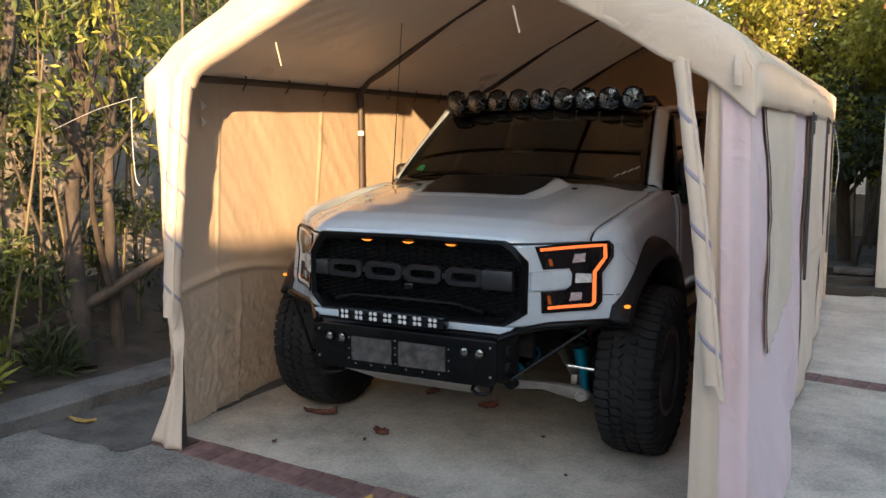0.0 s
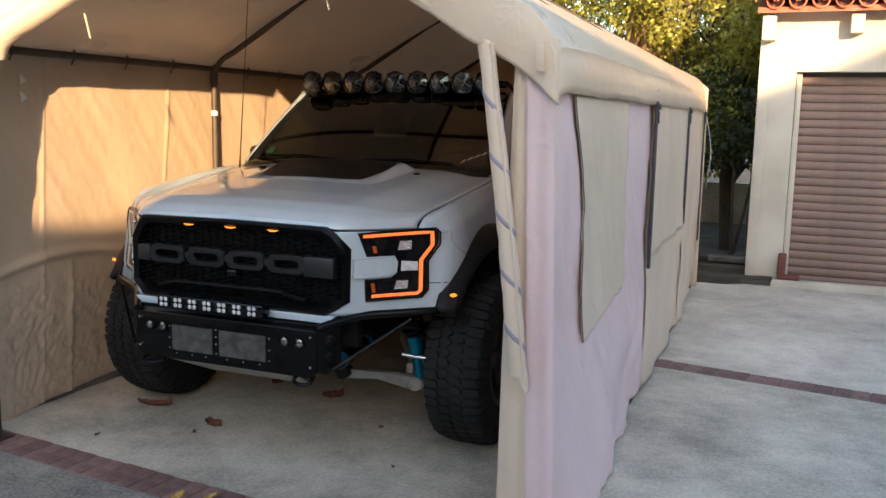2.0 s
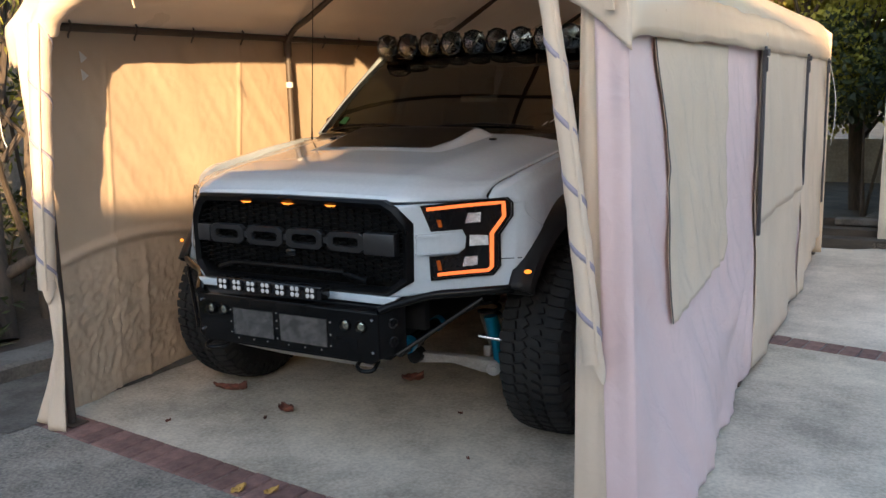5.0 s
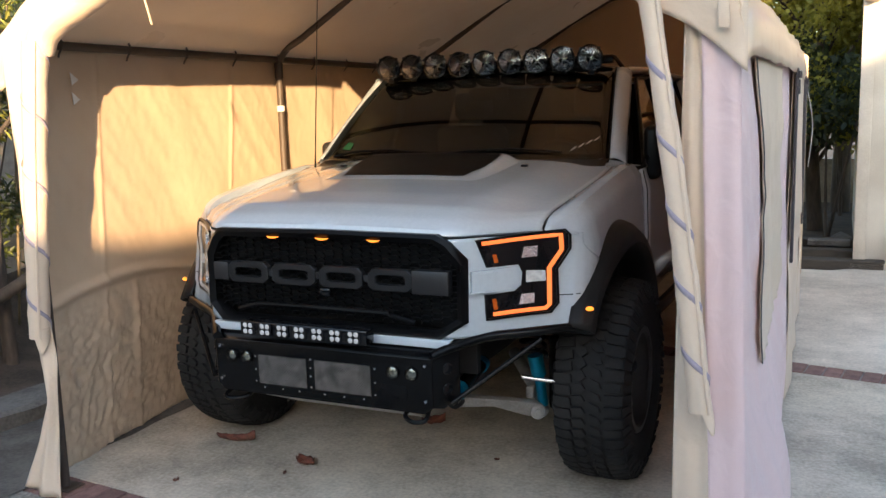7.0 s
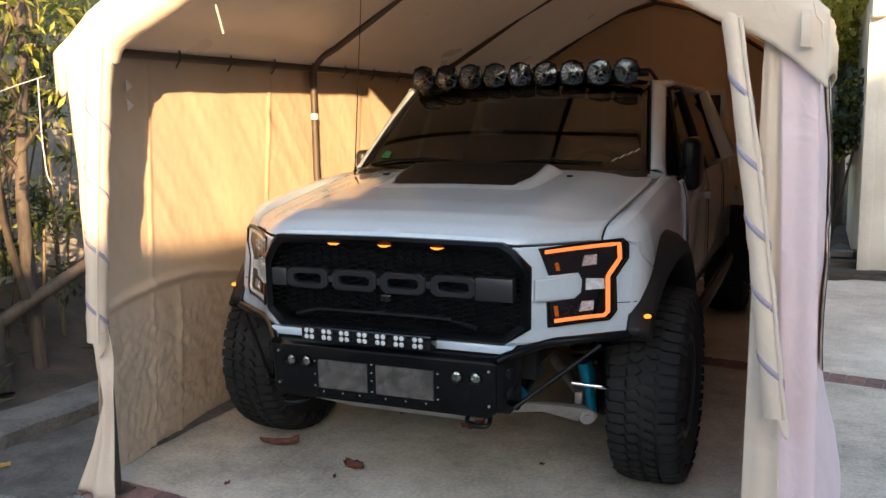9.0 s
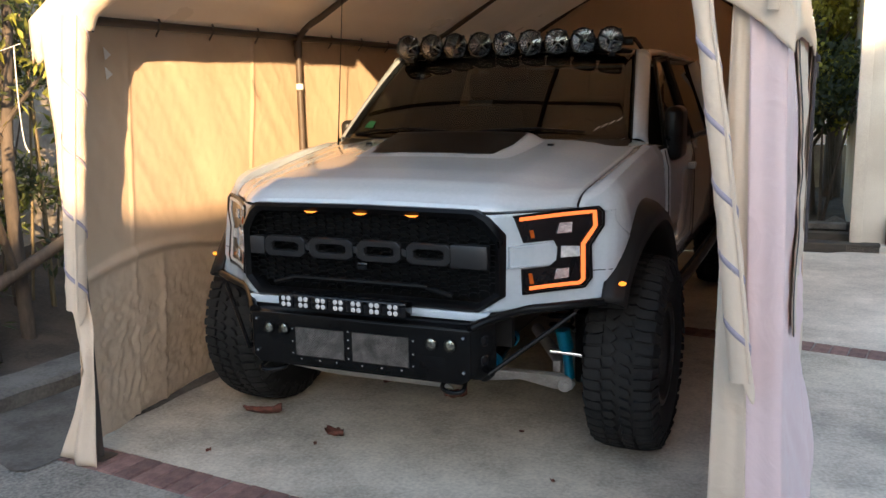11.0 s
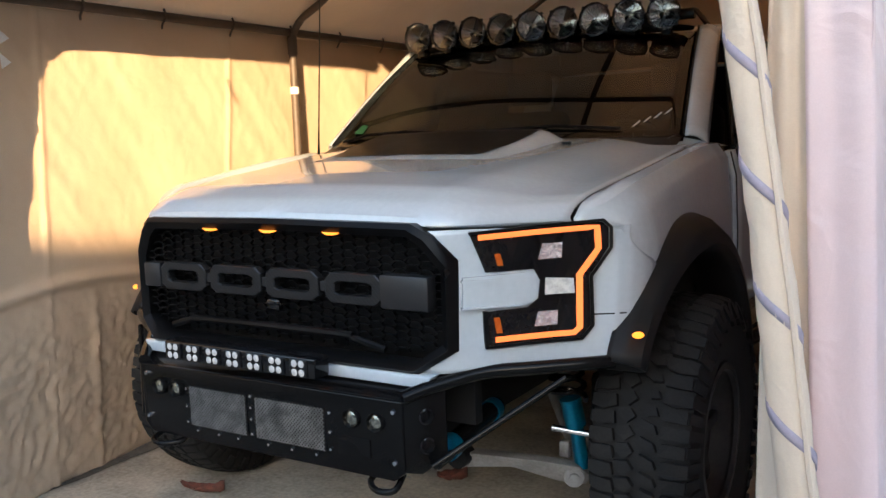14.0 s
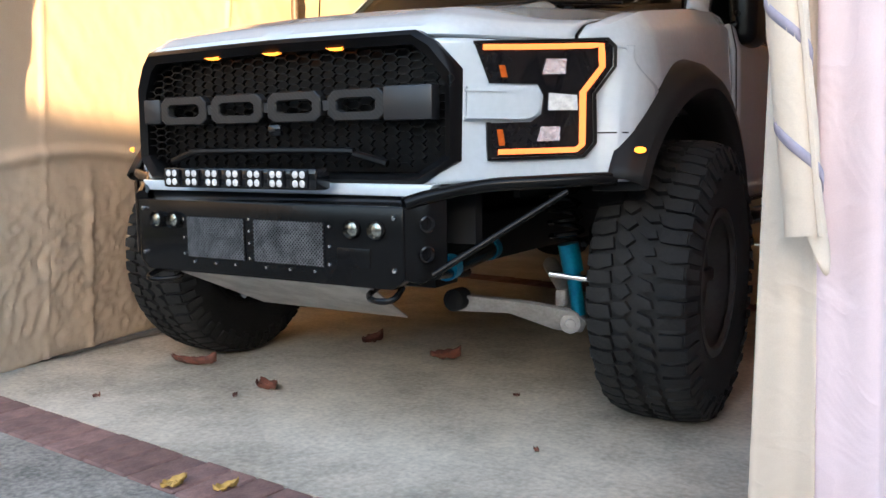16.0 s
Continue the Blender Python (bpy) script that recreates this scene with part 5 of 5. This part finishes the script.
        part("running_board", tube(bend([(s * 0.97, 1.55, 0.62), (s * 1.04, 1.70, 0.585), (s * 1.04, 3.6, 0.585), (s * 0.97, 3.75, 0.62)], 5), 0.035, 10), STEEL, T)
        mr = part("mirror", (box(0.955, 1.05, 1.62, 1.85, 1.25, 1.53, 0.042, 5) if s > 0 else box(-1.05, -0.975, 1.76, 1.90, 1.34, 1.46, 0.036, 5)), TRIM if s > 0 else mat_bar, T, "folded black door mirror")
        part("mirror_arm", tube([(s * 0.98, 1.66 if s > 0 else 1.82, 1.30), (s * 1.03, 1.70 if s > 0 else 1.83, 1.36)], 0.025, 8), TRIM, mr)
        # bed
        part("bed_side", prism([(s * 1.0, y, z) for y, z in [(4.04, 0.70), (4.04, 1.30), (5.68, 1.30), (5.68, 0.75), (5.2, 0.75)] + [(4.56 + 0.62 * math.cos(radians(a)), 0.43 + 0.62 * math.sin(radians(a))) for a in range(30, 151, 12)]], (-s * 0.05, 0, 0)), PAINT, T, "painted bed side", smooth=False)
    part("cab_back", box(-0.95, 0.95, 3.94, 3.99, 0.65, 1.80), PAINT, T, smooth=False)
    part("tailgate", box(-0.95, 0.95, 5.62, 5.68, 0.75, 1.30, 0.01), PAINT, T, smooth=False)
    part("headliner", sheet(lambda u, v: Vector(((-1 + 2 * u) * 0.74, 2.06 + 1.85 * v, 1.815 - 0.03 * (-1 + 2 * u) ** 2)), 6, 4), CABIN, T)
    part("cab_rear_trim", box(-0.92, 0.92, 3.88, 3.935, 0.69, 1.78), CABIN, T, smooth=False)
    part("cab_floor", box(-0.94, 0.94, 1.35, 3.93, 0.62, 0.68), CABIN, T, smooth=False)
    part("firewall", box(-0.90, 0.90, 1.32, 1.36, 0.68, 1.335), CABIN, T, smooth=False)
    part("dashboard", prism([(-0.86, 1.36, 1.335), (-0.86, 1.75, 1.345), (-0.86, 1.84, 1.28), (-0.86, 1.80, 1.0), (-0.86, 1.36, 1.0)], (1.72, 0, 0), 0.02), CABIN, T, "black dashboard")
    for s in (1, -1):
        seat = part("seat", box(s * 0.42 - 0.26, s * 0.42 + 0.26, 2.15, 2.70, 0.85, 1.02, 0.06, 3), CABIN, T, "dark cloth front seat")
        part("seat_back", box(s * 0.42 - 0.25, s * 0.42 + 0.25, 2.62, 2.78, 1.0, 1.52, 0.06, 3), CABIN, seat)
        part("head_rest", box(s * 0.42 - 0.13, s * 0.42 + 0.13, 2.68, 2.79, 1.56, 1.74, 0.04, 3), CABIN, seat)
    part("steering_wheel", tube([Vector((0.42, 1.92, 1.27)) + Vector((0.19 * math.cos(a), 0.07 * math.sin(a), 0.175 * math.sin(a))) for a in [2 * math.pi * k / 28 for k in range(29)]], 0.016, 8, cap=False), CABIN, T, "black steering wheel")
    part("rear_view_mirror", box(-0.12, 0.12, 1.93, 1.96, 1.68, 1.75, 0.01), CABIN, T)

    # roof light bar with nine round lamps
    L = part("roof_light_bar", tube([(-0.74, 1.99, 1.885), (0.72, 1.99, 1.885)], 0.024, 12), STEEL, T, "black bar carrying nine round lamps")
    for s in (1, -1):
        part("bar_bracket", prism([(s * 0.715, 1.97, 1.905), (s * 0.73, 2.01, 1.905), (s * 0.775, 2.08, 1.83), (s * 0.765, 2.05, 1.815)], (-s * 0.006, 0, 0), 0.002), STEEL, L)
    for k in range(9):
        x = -0.638 + k * 0.1555
        m = facing(x, 1.94, 1.893, tilt=random.uniform(-4, 4), turn=random.uniform(-3, 3))
        lp = part("driving_lamp", lathe([(0.0, -0.085), (0.035, -0.08), (0.060, -0.045), (0.071, 0.0), (0.074, 0.012), (0.074, 0.022), (0.067, 0.024), (0.065, 0.012)], 28, m), GLOSS, L, "round black driving lamp")
        part("reflector", lathe([(0.010, -0.040), (0.024, -0.034), (0.038, -0.024), (0.052, -0.008), (0.0655, 0.012)], 20, m), LAMPBOWL, lp, "bright faceted reflector bowl", smooth=False)
        part("led_core", box(-0.012, 0.012, -0.012, 0.012, -0.042, -0.020, 0.002, m=m), FOGGLASS, lp)
        for a in range(4):
            part("reflector_rib", box(-0.0012, 0.0012, 0.012, 0.062, -0.030, 0.010, m=m @ Matrix.Rotation(radians(45 + 90 * a + 12 * (k % 3)), 4, "Z")), TRIM, lp, smooth=False)
        cv = part("cover_lens", lathe([(0.0, 0.021), (0.035, 0.020), (0.0655, 0.015), (0.0655, 0.0135), (0.035, 0.0185), (0.0, 0.0195)], 28, m), LENS, lp, "clear lens")
        cv.visible_shadow = False
        for a in (45, 135, 225, 315):
            part("bezel_screw", box(0.067, 0.081, -0.006, 0.006, 0.004, 0.022, 0.002, m=m @ Matrix.Rotation(radians(a), 4, "Z")), GLOSS, lp)
        part("lamp_mount", box(x - 0.02, x + 0.02, 1.95, 2.0, 1.80, 1.85, 0.004), STEEL, lp)
    # whip aerial
    part("aerial", tube([(-0.795, 1.30, 1.34), (-0.79, 1.30, 1.42), (-0.715, 1.30, 2.40)], [0.007, 0.004, 0.002], 6), STEEL, T, "thin whip aerial")


LAMPBOWL = mat("lamp_bowl", (0.80, 0.80, 0.82), (0.55, 0.55, 0.57), (0.08, 0.2), 60.0, metal=1.0, fine=140, finebump=0.35)
mat_turn = mat("turn_lens", (0.62, 0.63, 0.62), (0.45, 0.46, 0.46), (0.05, 0.2), 60.0, fine=160, finebump=0.6)
mat_bar = mat("satin_grey_bar", (0.015, 0.015, 0.0165), (0.011, 0.011, 0.012), (0.35, 0.5), 8.0)
truck()


# ---- plants ----
def leaf_cloud(centres, count, size, slim, droop=0.3):
    """Many small folded leaves scattered through balls."""
    V, F = [], []
    tot = sum(r ** 2 for _, r in centres)
    for c, r in centres:
        for _ in range(int(count * r * r / tot)):
            d = Vector((random.gauss(0, 1), random.gauss(0, 1), random.gauss(0, 1))).normalized() * r * random.random() ** 0.45
            p = Vector(c) + Vector((d.x, d.y, d.z * 0.85))
            ax = (d.normalized() * 0.6 + Vector((random.gauss(0, 0.6), random.gauss(0, 0.6), random.gauss(0, 0.6) - droop))).normalized()
            sd = ax.cross(Vector((random.gauss(0, 1), random.gauss(0, 1), random.gauss(0, 1)))).normalized()
            up = ax.cross(sd)
            L = size * random.uniform(0.6, 1.3)
            i = len(V)
            V += [p, p + ax * L * 0.5 + sd * L * slim - up * L * 0.06, p + ax * L, p + ax * L * 0.5 - sd * L * slim - up * L * 0.06]
            F += [(i, i + 1, i + 2), (i, i + 2, i + 3)]
    return V, F


def leaf_part(name, V, F, material, parent, label=""):
    me = bpy.data.meshes.new(name)
    me.from_pydata([tuple(v) for v in V], [], F)
    me.materials.append(material)
    ob = new(name, me)
    ob.parent = parent
    ob.matrix_parent_inverse = Matrix.Translation(-ROOTS[parent])
    return tagged(ob, label, kind="stuff")


def tree(name, base, h, spread, leaf, count, size, slim, label, bark=None, lean=(0, 0), low=0.35):
    bark = bark or BARK
    t = thing(name, base, label, "tree")
    b = Vector(base)
    top = b + Vector((lean[0], lean[1], h * 0.8))
    tr = [b, b.lerp(top, 0.35) + Vector((random.uniform(-0.1, 0.1), random.uniform(-0.1, 0.1), 0)), b.lerp(top, 0.7), top]
    part("trunk", tube(bend(tr, 4), [0.09 * h / 4 * (1 - 0.06 * k) for k in range(13)], 10), bark, t)
    balls = []
    for k in range(14):
        f = low + (0.95 - low) * k / 13
        a = k * 2.4 + random.random()
        st = b.lerp(top, f * 0.8)
        en = b + Vector((lean[0] * f + spread * math.cos(a) * random.uniform(0.4, 1.0), lean[1] * f + spread * math.sin(a) * random.uniform(0.4, 1.0), h * (f + random.uniform(-0.05, 0.12))))
        part("limb", tube(bend([st, st.lerp(en, 0.5) + Vector((0, 0, 0.08 * h * random.random())), en], 3), [0.028, 0.025, 0.022, 0.018, 0.014, 0.010, 0.006], 6), bark, t)
        r = spread * random.uniform(0.22, 0.42)
        balls += [(en, r), (st.lerp(en, 0.6), r * 0.7)]
    V, F = leaf_cloud(balls, count, size, slim)
    leaf_part("crown", V, F, leaf, t)
    return t


def cane_shrub(base, n, h, leaf, label, seed, mix):
    random.seed(seed)
    t = thing("shrub", base, label, "shrub")
    b = Vector(base)
    V, F = [], []
    V2, F2 = [], []
    for k in range(n):
        p = b + Vector((random.gauss(0, 0.22), random.gauss(0, 0.35), 0))
        q = p + Vector((random.gauss(0, 0.30), random.gauss(0, 0.40), h * random.uniform(0.7, 1.15)))
        m_ = p.lerp(q, 0.5) + Vector((random.gauss(0, 0.06), random.gauss(0, 0.06), 0))
        r = random.uniform(0.008, 0.034) * (1 if random.random() < 0.4 else 0.5)
        part("stem", tube(bend([p, m_, q], 4), [r * (1 - 0.08 * i) for i in range(9)], 7), CANE if k % 3 else BARK, t)
        balls = []
        for j in range(9):
            f = random.uniform(0.08, 1.05)
            c = p.lerp(q, f) + Vector((random.gauss(0, 0.12), random.gauss(0, 0.12), random.gauss(0, 0.06)))
            balls.append((c, random.uniform(0.06, 0.16)))
        v, f_ = leaf_cloud(balls, 300, 0.085, 0.17, 0.0)
        # stems outside the mix get dark leaves, canopy shade put into their colour
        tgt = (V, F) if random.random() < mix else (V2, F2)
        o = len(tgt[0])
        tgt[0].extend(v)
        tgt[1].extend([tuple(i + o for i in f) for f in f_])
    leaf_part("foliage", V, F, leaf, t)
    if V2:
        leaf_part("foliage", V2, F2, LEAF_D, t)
    return t


for i, (x, y, n, h) in enumerate(((-3.05, 0.15, 5, 2.9), (-3.3, 0.9, 5, 3.2), (-3.0, 1.9, 3, 2.8), (-3.7, 0.1, 6, 3.3), (-3.9, 1.6, 6, 3.2), (-3.6, 2.8, 4, 3.0), (-3.3, -0.7, 5, 2.7), (-4.0, -0.9, 6, 3.0))):
    cane_shrub((x, y, 0.1), n, h, LEAF_G, "tall cane-stemmed shrub with narrow leaves, many coloured dark for shade", 40 + i, 0.42)
for i, (x, y, dx, dy, r) in enumerate(((-3.15, -0.25, -0.25, 0.1, 0.06), (-3.4, 0.2, 0.2, 0.3, 0.07), (-3.6, -0.3, -0.1, -0.2, 0.08), (-2.95, 0.95, -0.5, 0.5, 0.05))):
    t = thing("tree", (x, y, 0.05), "dark rough-barked tree in the bed", "tree")
    part("trunk", tube(bend([(x, y, 0.0), (x + dx * 0.3, y + dy * 0.2, 1.2), (x + dx * 0.7, y + dy * 0.8, 2.4), (x + dx * 1.4, y + dy * 1.2, 3.8)], 5), [r * (1 - 0.035 * k) for k in range(16)], 10), BARK, t)
    for k in range(5):
        z = 1.3 + 0.5 * k
        part("limb", tube([(x + dx * z / 3.4, y + dy * z / 3.4, z), (x + dx * z / 3.4 + random.uniform(-0.6, 0.6), y + random.uniform(-0.6, 0.6), z + 0.7)], [0.02, 0.006], 6), BARK, t)
random.seed(7)
tree("leaning_tree", (-2.85, 0.55, 0.05), 3.6, 0.9, LEAF_Y, 1500, 0.10, 0.16, "leaning bare-trunked tree with sparse leaves", lean=(-0.9, 0.9), low=0.5)
fb = thing("dead_tree", (-3.0, 1.2, 0.1), "leaning dead tree with rough bark", "tree")
part("trunk", tube(bend([(-3.35, -0.2, 0.12), (-3.0, 0.6, 0.42), (-2.65, 1.35, 0.85), (-2.35, 2.0, 1.15)], 5), [0.055 - 0.002 * k for k in range(16)], 10), BARK, fb)
part("limb", tube(bend([(-2.9, 0.85, 0.55), (-2.75, 0.6, 1.1), (-2.45, 0.35, 1.55)], 5), [0.03 - 0.002 * k for k in range(11)], 8), BARK, fb)
for i, (x, y) in enumerate(((-2.75, -0.35), (-2.85, -1.2), (-2.8, 0.25), (-2.75, 1.5), (-2.9, 2.3))):
    t = thing("ground_plant", (x, y, 0.08), "low strappy green plant in the bed", "plant")
    V, F = leaf_cloud([(Vector((x, y, 0.18)), 0.16)], 130, 0.18, 0.08, -0.6)
    leaf_part("foliage", V, F, LEAF_Y if i < 2 else LEAF_D, t)

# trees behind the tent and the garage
# LEAF_D puts shade into the colour of the two leftmost crowns
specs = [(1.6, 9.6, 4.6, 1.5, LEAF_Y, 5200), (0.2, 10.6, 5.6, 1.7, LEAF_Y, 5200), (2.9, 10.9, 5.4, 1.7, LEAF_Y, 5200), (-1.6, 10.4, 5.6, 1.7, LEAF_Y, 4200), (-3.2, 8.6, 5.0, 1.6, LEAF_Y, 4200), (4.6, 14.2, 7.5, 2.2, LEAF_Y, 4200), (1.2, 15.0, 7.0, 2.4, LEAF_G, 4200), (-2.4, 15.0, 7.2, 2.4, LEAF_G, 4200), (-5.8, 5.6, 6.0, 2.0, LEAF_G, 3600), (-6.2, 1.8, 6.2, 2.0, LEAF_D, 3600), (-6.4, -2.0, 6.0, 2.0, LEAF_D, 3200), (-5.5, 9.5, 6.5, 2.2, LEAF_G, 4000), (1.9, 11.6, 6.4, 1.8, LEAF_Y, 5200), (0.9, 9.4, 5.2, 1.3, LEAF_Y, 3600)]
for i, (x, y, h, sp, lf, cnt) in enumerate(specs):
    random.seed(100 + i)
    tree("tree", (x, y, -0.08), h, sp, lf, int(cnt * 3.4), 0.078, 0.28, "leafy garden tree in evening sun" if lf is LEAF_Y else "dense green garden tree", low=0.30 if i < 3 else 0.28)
random.seed(9)
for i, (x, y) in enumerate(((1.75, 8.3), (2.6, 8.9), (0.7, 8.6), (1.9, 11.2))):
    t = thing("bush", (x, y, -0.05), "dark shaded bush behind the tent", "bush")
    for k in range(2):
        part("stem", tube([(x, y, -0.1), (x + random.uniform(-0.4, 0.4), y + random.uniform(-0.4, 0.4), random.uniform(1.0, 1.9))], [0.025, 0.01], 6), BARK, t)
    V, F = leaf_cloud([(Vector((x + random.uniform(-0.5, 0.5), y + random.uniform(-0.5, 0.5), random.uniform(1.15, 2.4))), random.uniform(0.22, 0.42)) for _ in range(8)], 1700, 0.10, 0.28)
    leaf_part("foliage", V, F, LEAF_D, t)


def banana(base):
    """A banana-like plant with torn green blades and hanging dry ones."""
    t = thing("banana_plant", base, "banana plant with hanging dry brown leaves", "plant")
    b = Vector(base)
    part("stalk", tube([b, b + Vector((0.1, 0, 3.3))], [0.10, 0.05], 10), BARK, t)
    crown = b + Vector((0.1, 0, 3.35))
    for k in range(44):
        a = k * 2.399
        dry = k % 6 != 0
        L = random.uniform(0.7, 1.15)
        out = Vector((math.cos(a), math.sin(a), 0))
        st = [crown + Vector((0, 0, random.uniform(-0.5, 0.2)))]
        for j in range(1, 9):
            f = j / 8
            st.append(st[0] + out * L * (0.55 * f if dry else 0.8 * f) + Vector((0, 0, (0.35 * f - 1.5 * f * f) * L if dry else (1.1 * f - 0.55 * f * f) * L)))
        bm = bmesh.new()
        sd = out.cross(Vector((0, 0, 1)))
        rows = [(bm.verts.new(p + sd * 0.15 * math.sin(math.pi * (0.08 + 0.9 * i / 8)) * (0.28 if dry else 1) + Vector((0, 0, -0.05))), bm.verts.new(p), bm.verts.new(p - sd * 0.15 * math.sin(math.pi * (0.08 + 0.9 * i / 8)) * (0.28 if dry else 1) + Vector((0, 0, -0.05)))) for i, p in enumerate(st)]
        for (a1, a2, a3), (b1, b2, b3) in zip(rows, rows[1:]):
            bm.faces.new((a1, b1, b2, a2)), bm.faces.new((a2, b2, b3, a3))
        part("blade", bm, LEAF_DRY if dry else LEAF_Y, t, "dry hanging blade" if dry else "green blade")


banana((0.25, 9.5, 0.0))

SLEEPER = mat("old_sleeper", (0.075, 0.062, 0.05), (0.04, 0.033, 0.027), (0.8, 0.95), 5.0, 0.4, fine=60.0, finebump=0.7, stretch=(0.2, 1, 1))
# sleepers and rubble beyond the yard
for i, (x, y, z, l) in enumerate(((1.75, 6.35, 0.05, 1.1), (1.7, 6.65, 0.10, 1.2), (1.8, 6.95, 0.16, 1.3))):
    solo("timber_sleeper", box(x - l / 2, x + l / 2, y - 0.09, y + 0.09, z - 0.14, z + 0.03, 0.012), SLEEPER, "weathered timber sleeper edging the yard", "sleeper", group="sleepers at the yard edge")
solo("concrete_block", box(1.60, 2.0, 6.77, 6.90, 0.134, 0.20, 0.012), KERB, "pale concrete block lying on the timber sleepers", "block")
random.seed(5)
for k in range(9):
    bm = bmesh.new()
    bmesh.ops.create_icosphere(bm, subdivisions=2, radius=random.uniform(0.06, 0.12))
    for v in bm.verts:
        v.co *= 1 + 0.35 * noise.noise(v.co * 9 + Vector((k, 0, 0)))
    bm.transform(Matrix.Translation((random.uniform(1.65, 2.0), random.uniform(7.2, 8.0), -0.06 + 0.07 * (k % 2))))
    solo("stone", bm, KERB, "rough grey stone in a small heap", "stone", group="stones beside the garage", smooth=True)


# ---- fallen leaves ----
def dead_leaf(x, y, L, ang, material, label, z=0.004, curl=0.35, slim=0.30):
    L = L * 0.85
    def fn(u, v):
        a = (u - 0.5) * 2
        w = slim * L * math.sin(math.pi * min(0.97, 0.04 + u)) ** 0.8
        b = (v - 0.5) * 2
        return Vector((a * L / 2, b * w, curl * L * 0.4 * b * b * (0.5 + u) + 0.10 * L * abs(a) ** 2 + 0.012 * noise.noise((a * 3, b * 3, x * 9))))
    bm = sheet(fn, 10, 6)
    lo = min(v.co.z for v in bm.verts)
    bm.transform(Matrix.Translation((x, y, z - lo)) @ Matrix.Rotation(radians(ang), 4, "Z"))
    ob = solo("fallen_leaf", bm, material, label, "leaf", group="fallen leaves on the driveway", smooth=True)
    solid(ob, 0.0012)


dead_leaf(-0.378, 0.43, 0.15, -20, DEAD, "curled reddish-brown leaf on the concrete")
dead_leaf(-0.875, 0.55, 0.26, 8, DEAD, "long thin curled brown leaf on the concrete", curl=0.3, slim=0.12)
dead_leaf(-0.02, 1.10, 0.15, 20, DEAD, "curled reddish-brown leaf on the concrete", curl=0.6)
dead_leaf(-0.46, 1.21, 0.12, 60, DEAD, "curled reddish-brown leaf on the concrete", curl=0.7)
dead_leaf(0.04, -0.39, 0.085, 75, DEAD_Y, "small yellow leaf on the bricks", curl=0.25)
dead_leaf(0.172, -0.337, 0.08, 70, DEAD_Y, "small yellow leaf on the bricks", curl=0.3)
dead_leaf(-2.02, -0.2, 0.24, 5, DEAD_Y, "long yellow leaf beside the kerb", curl=0.15, slim=0.14)
for k, (x, y) in enumerate(((0.46, 0.77), (-0.83, 0.05), (-0.40, 0.29), (0.75, 0.3))):
    dead_leaf(x, y, 0.03, k * 50, DEAD, "tiny dark leaf scrap on the concrete")

# ---- brick strips ----
bb = box(-0.048, 0.048, -0.098, 0.098, -0.05, 0.003, 0.005, 1)
bmesh_brick = mesh_of("brick", bb, BRICK)
for nm, fn, x0, x1, slope in (("brick_strip_front", y_front_strip, -2.2, 7.0, -0.10), ("brick_strip_rear", y_rear_strip, -2.2, 9.0, -0.16)):
    bed = bmesh.new()
    vs = [bed.verts.new(p) for p in ((x0, fn(x0) - STRIP, -0.006), (14, fn(14) - STRIP, -0.006), (14, fn(14) + STRIP, -0.006), (x0, fn(x0) + STRIP, -0.006))]
    bed.faces.new(vs)
    strip = solo(nm, bed, MORTAR, "single row of red bricks set across the driveway", "brick paving", "structure")
    x = x0 + 0.05
    while x < x1:
        o = new("brick", bmesh_brick)
        o.parent = strip
        o.matrix_basis = Matrix.Translation((x, fn(x), random.uniform(-0.003, 0.002))) @ Matrix.Rotation(math.atan(slope) + random.uniform(-0.02, 0.02), 4, "Z")
        x += 0.1035
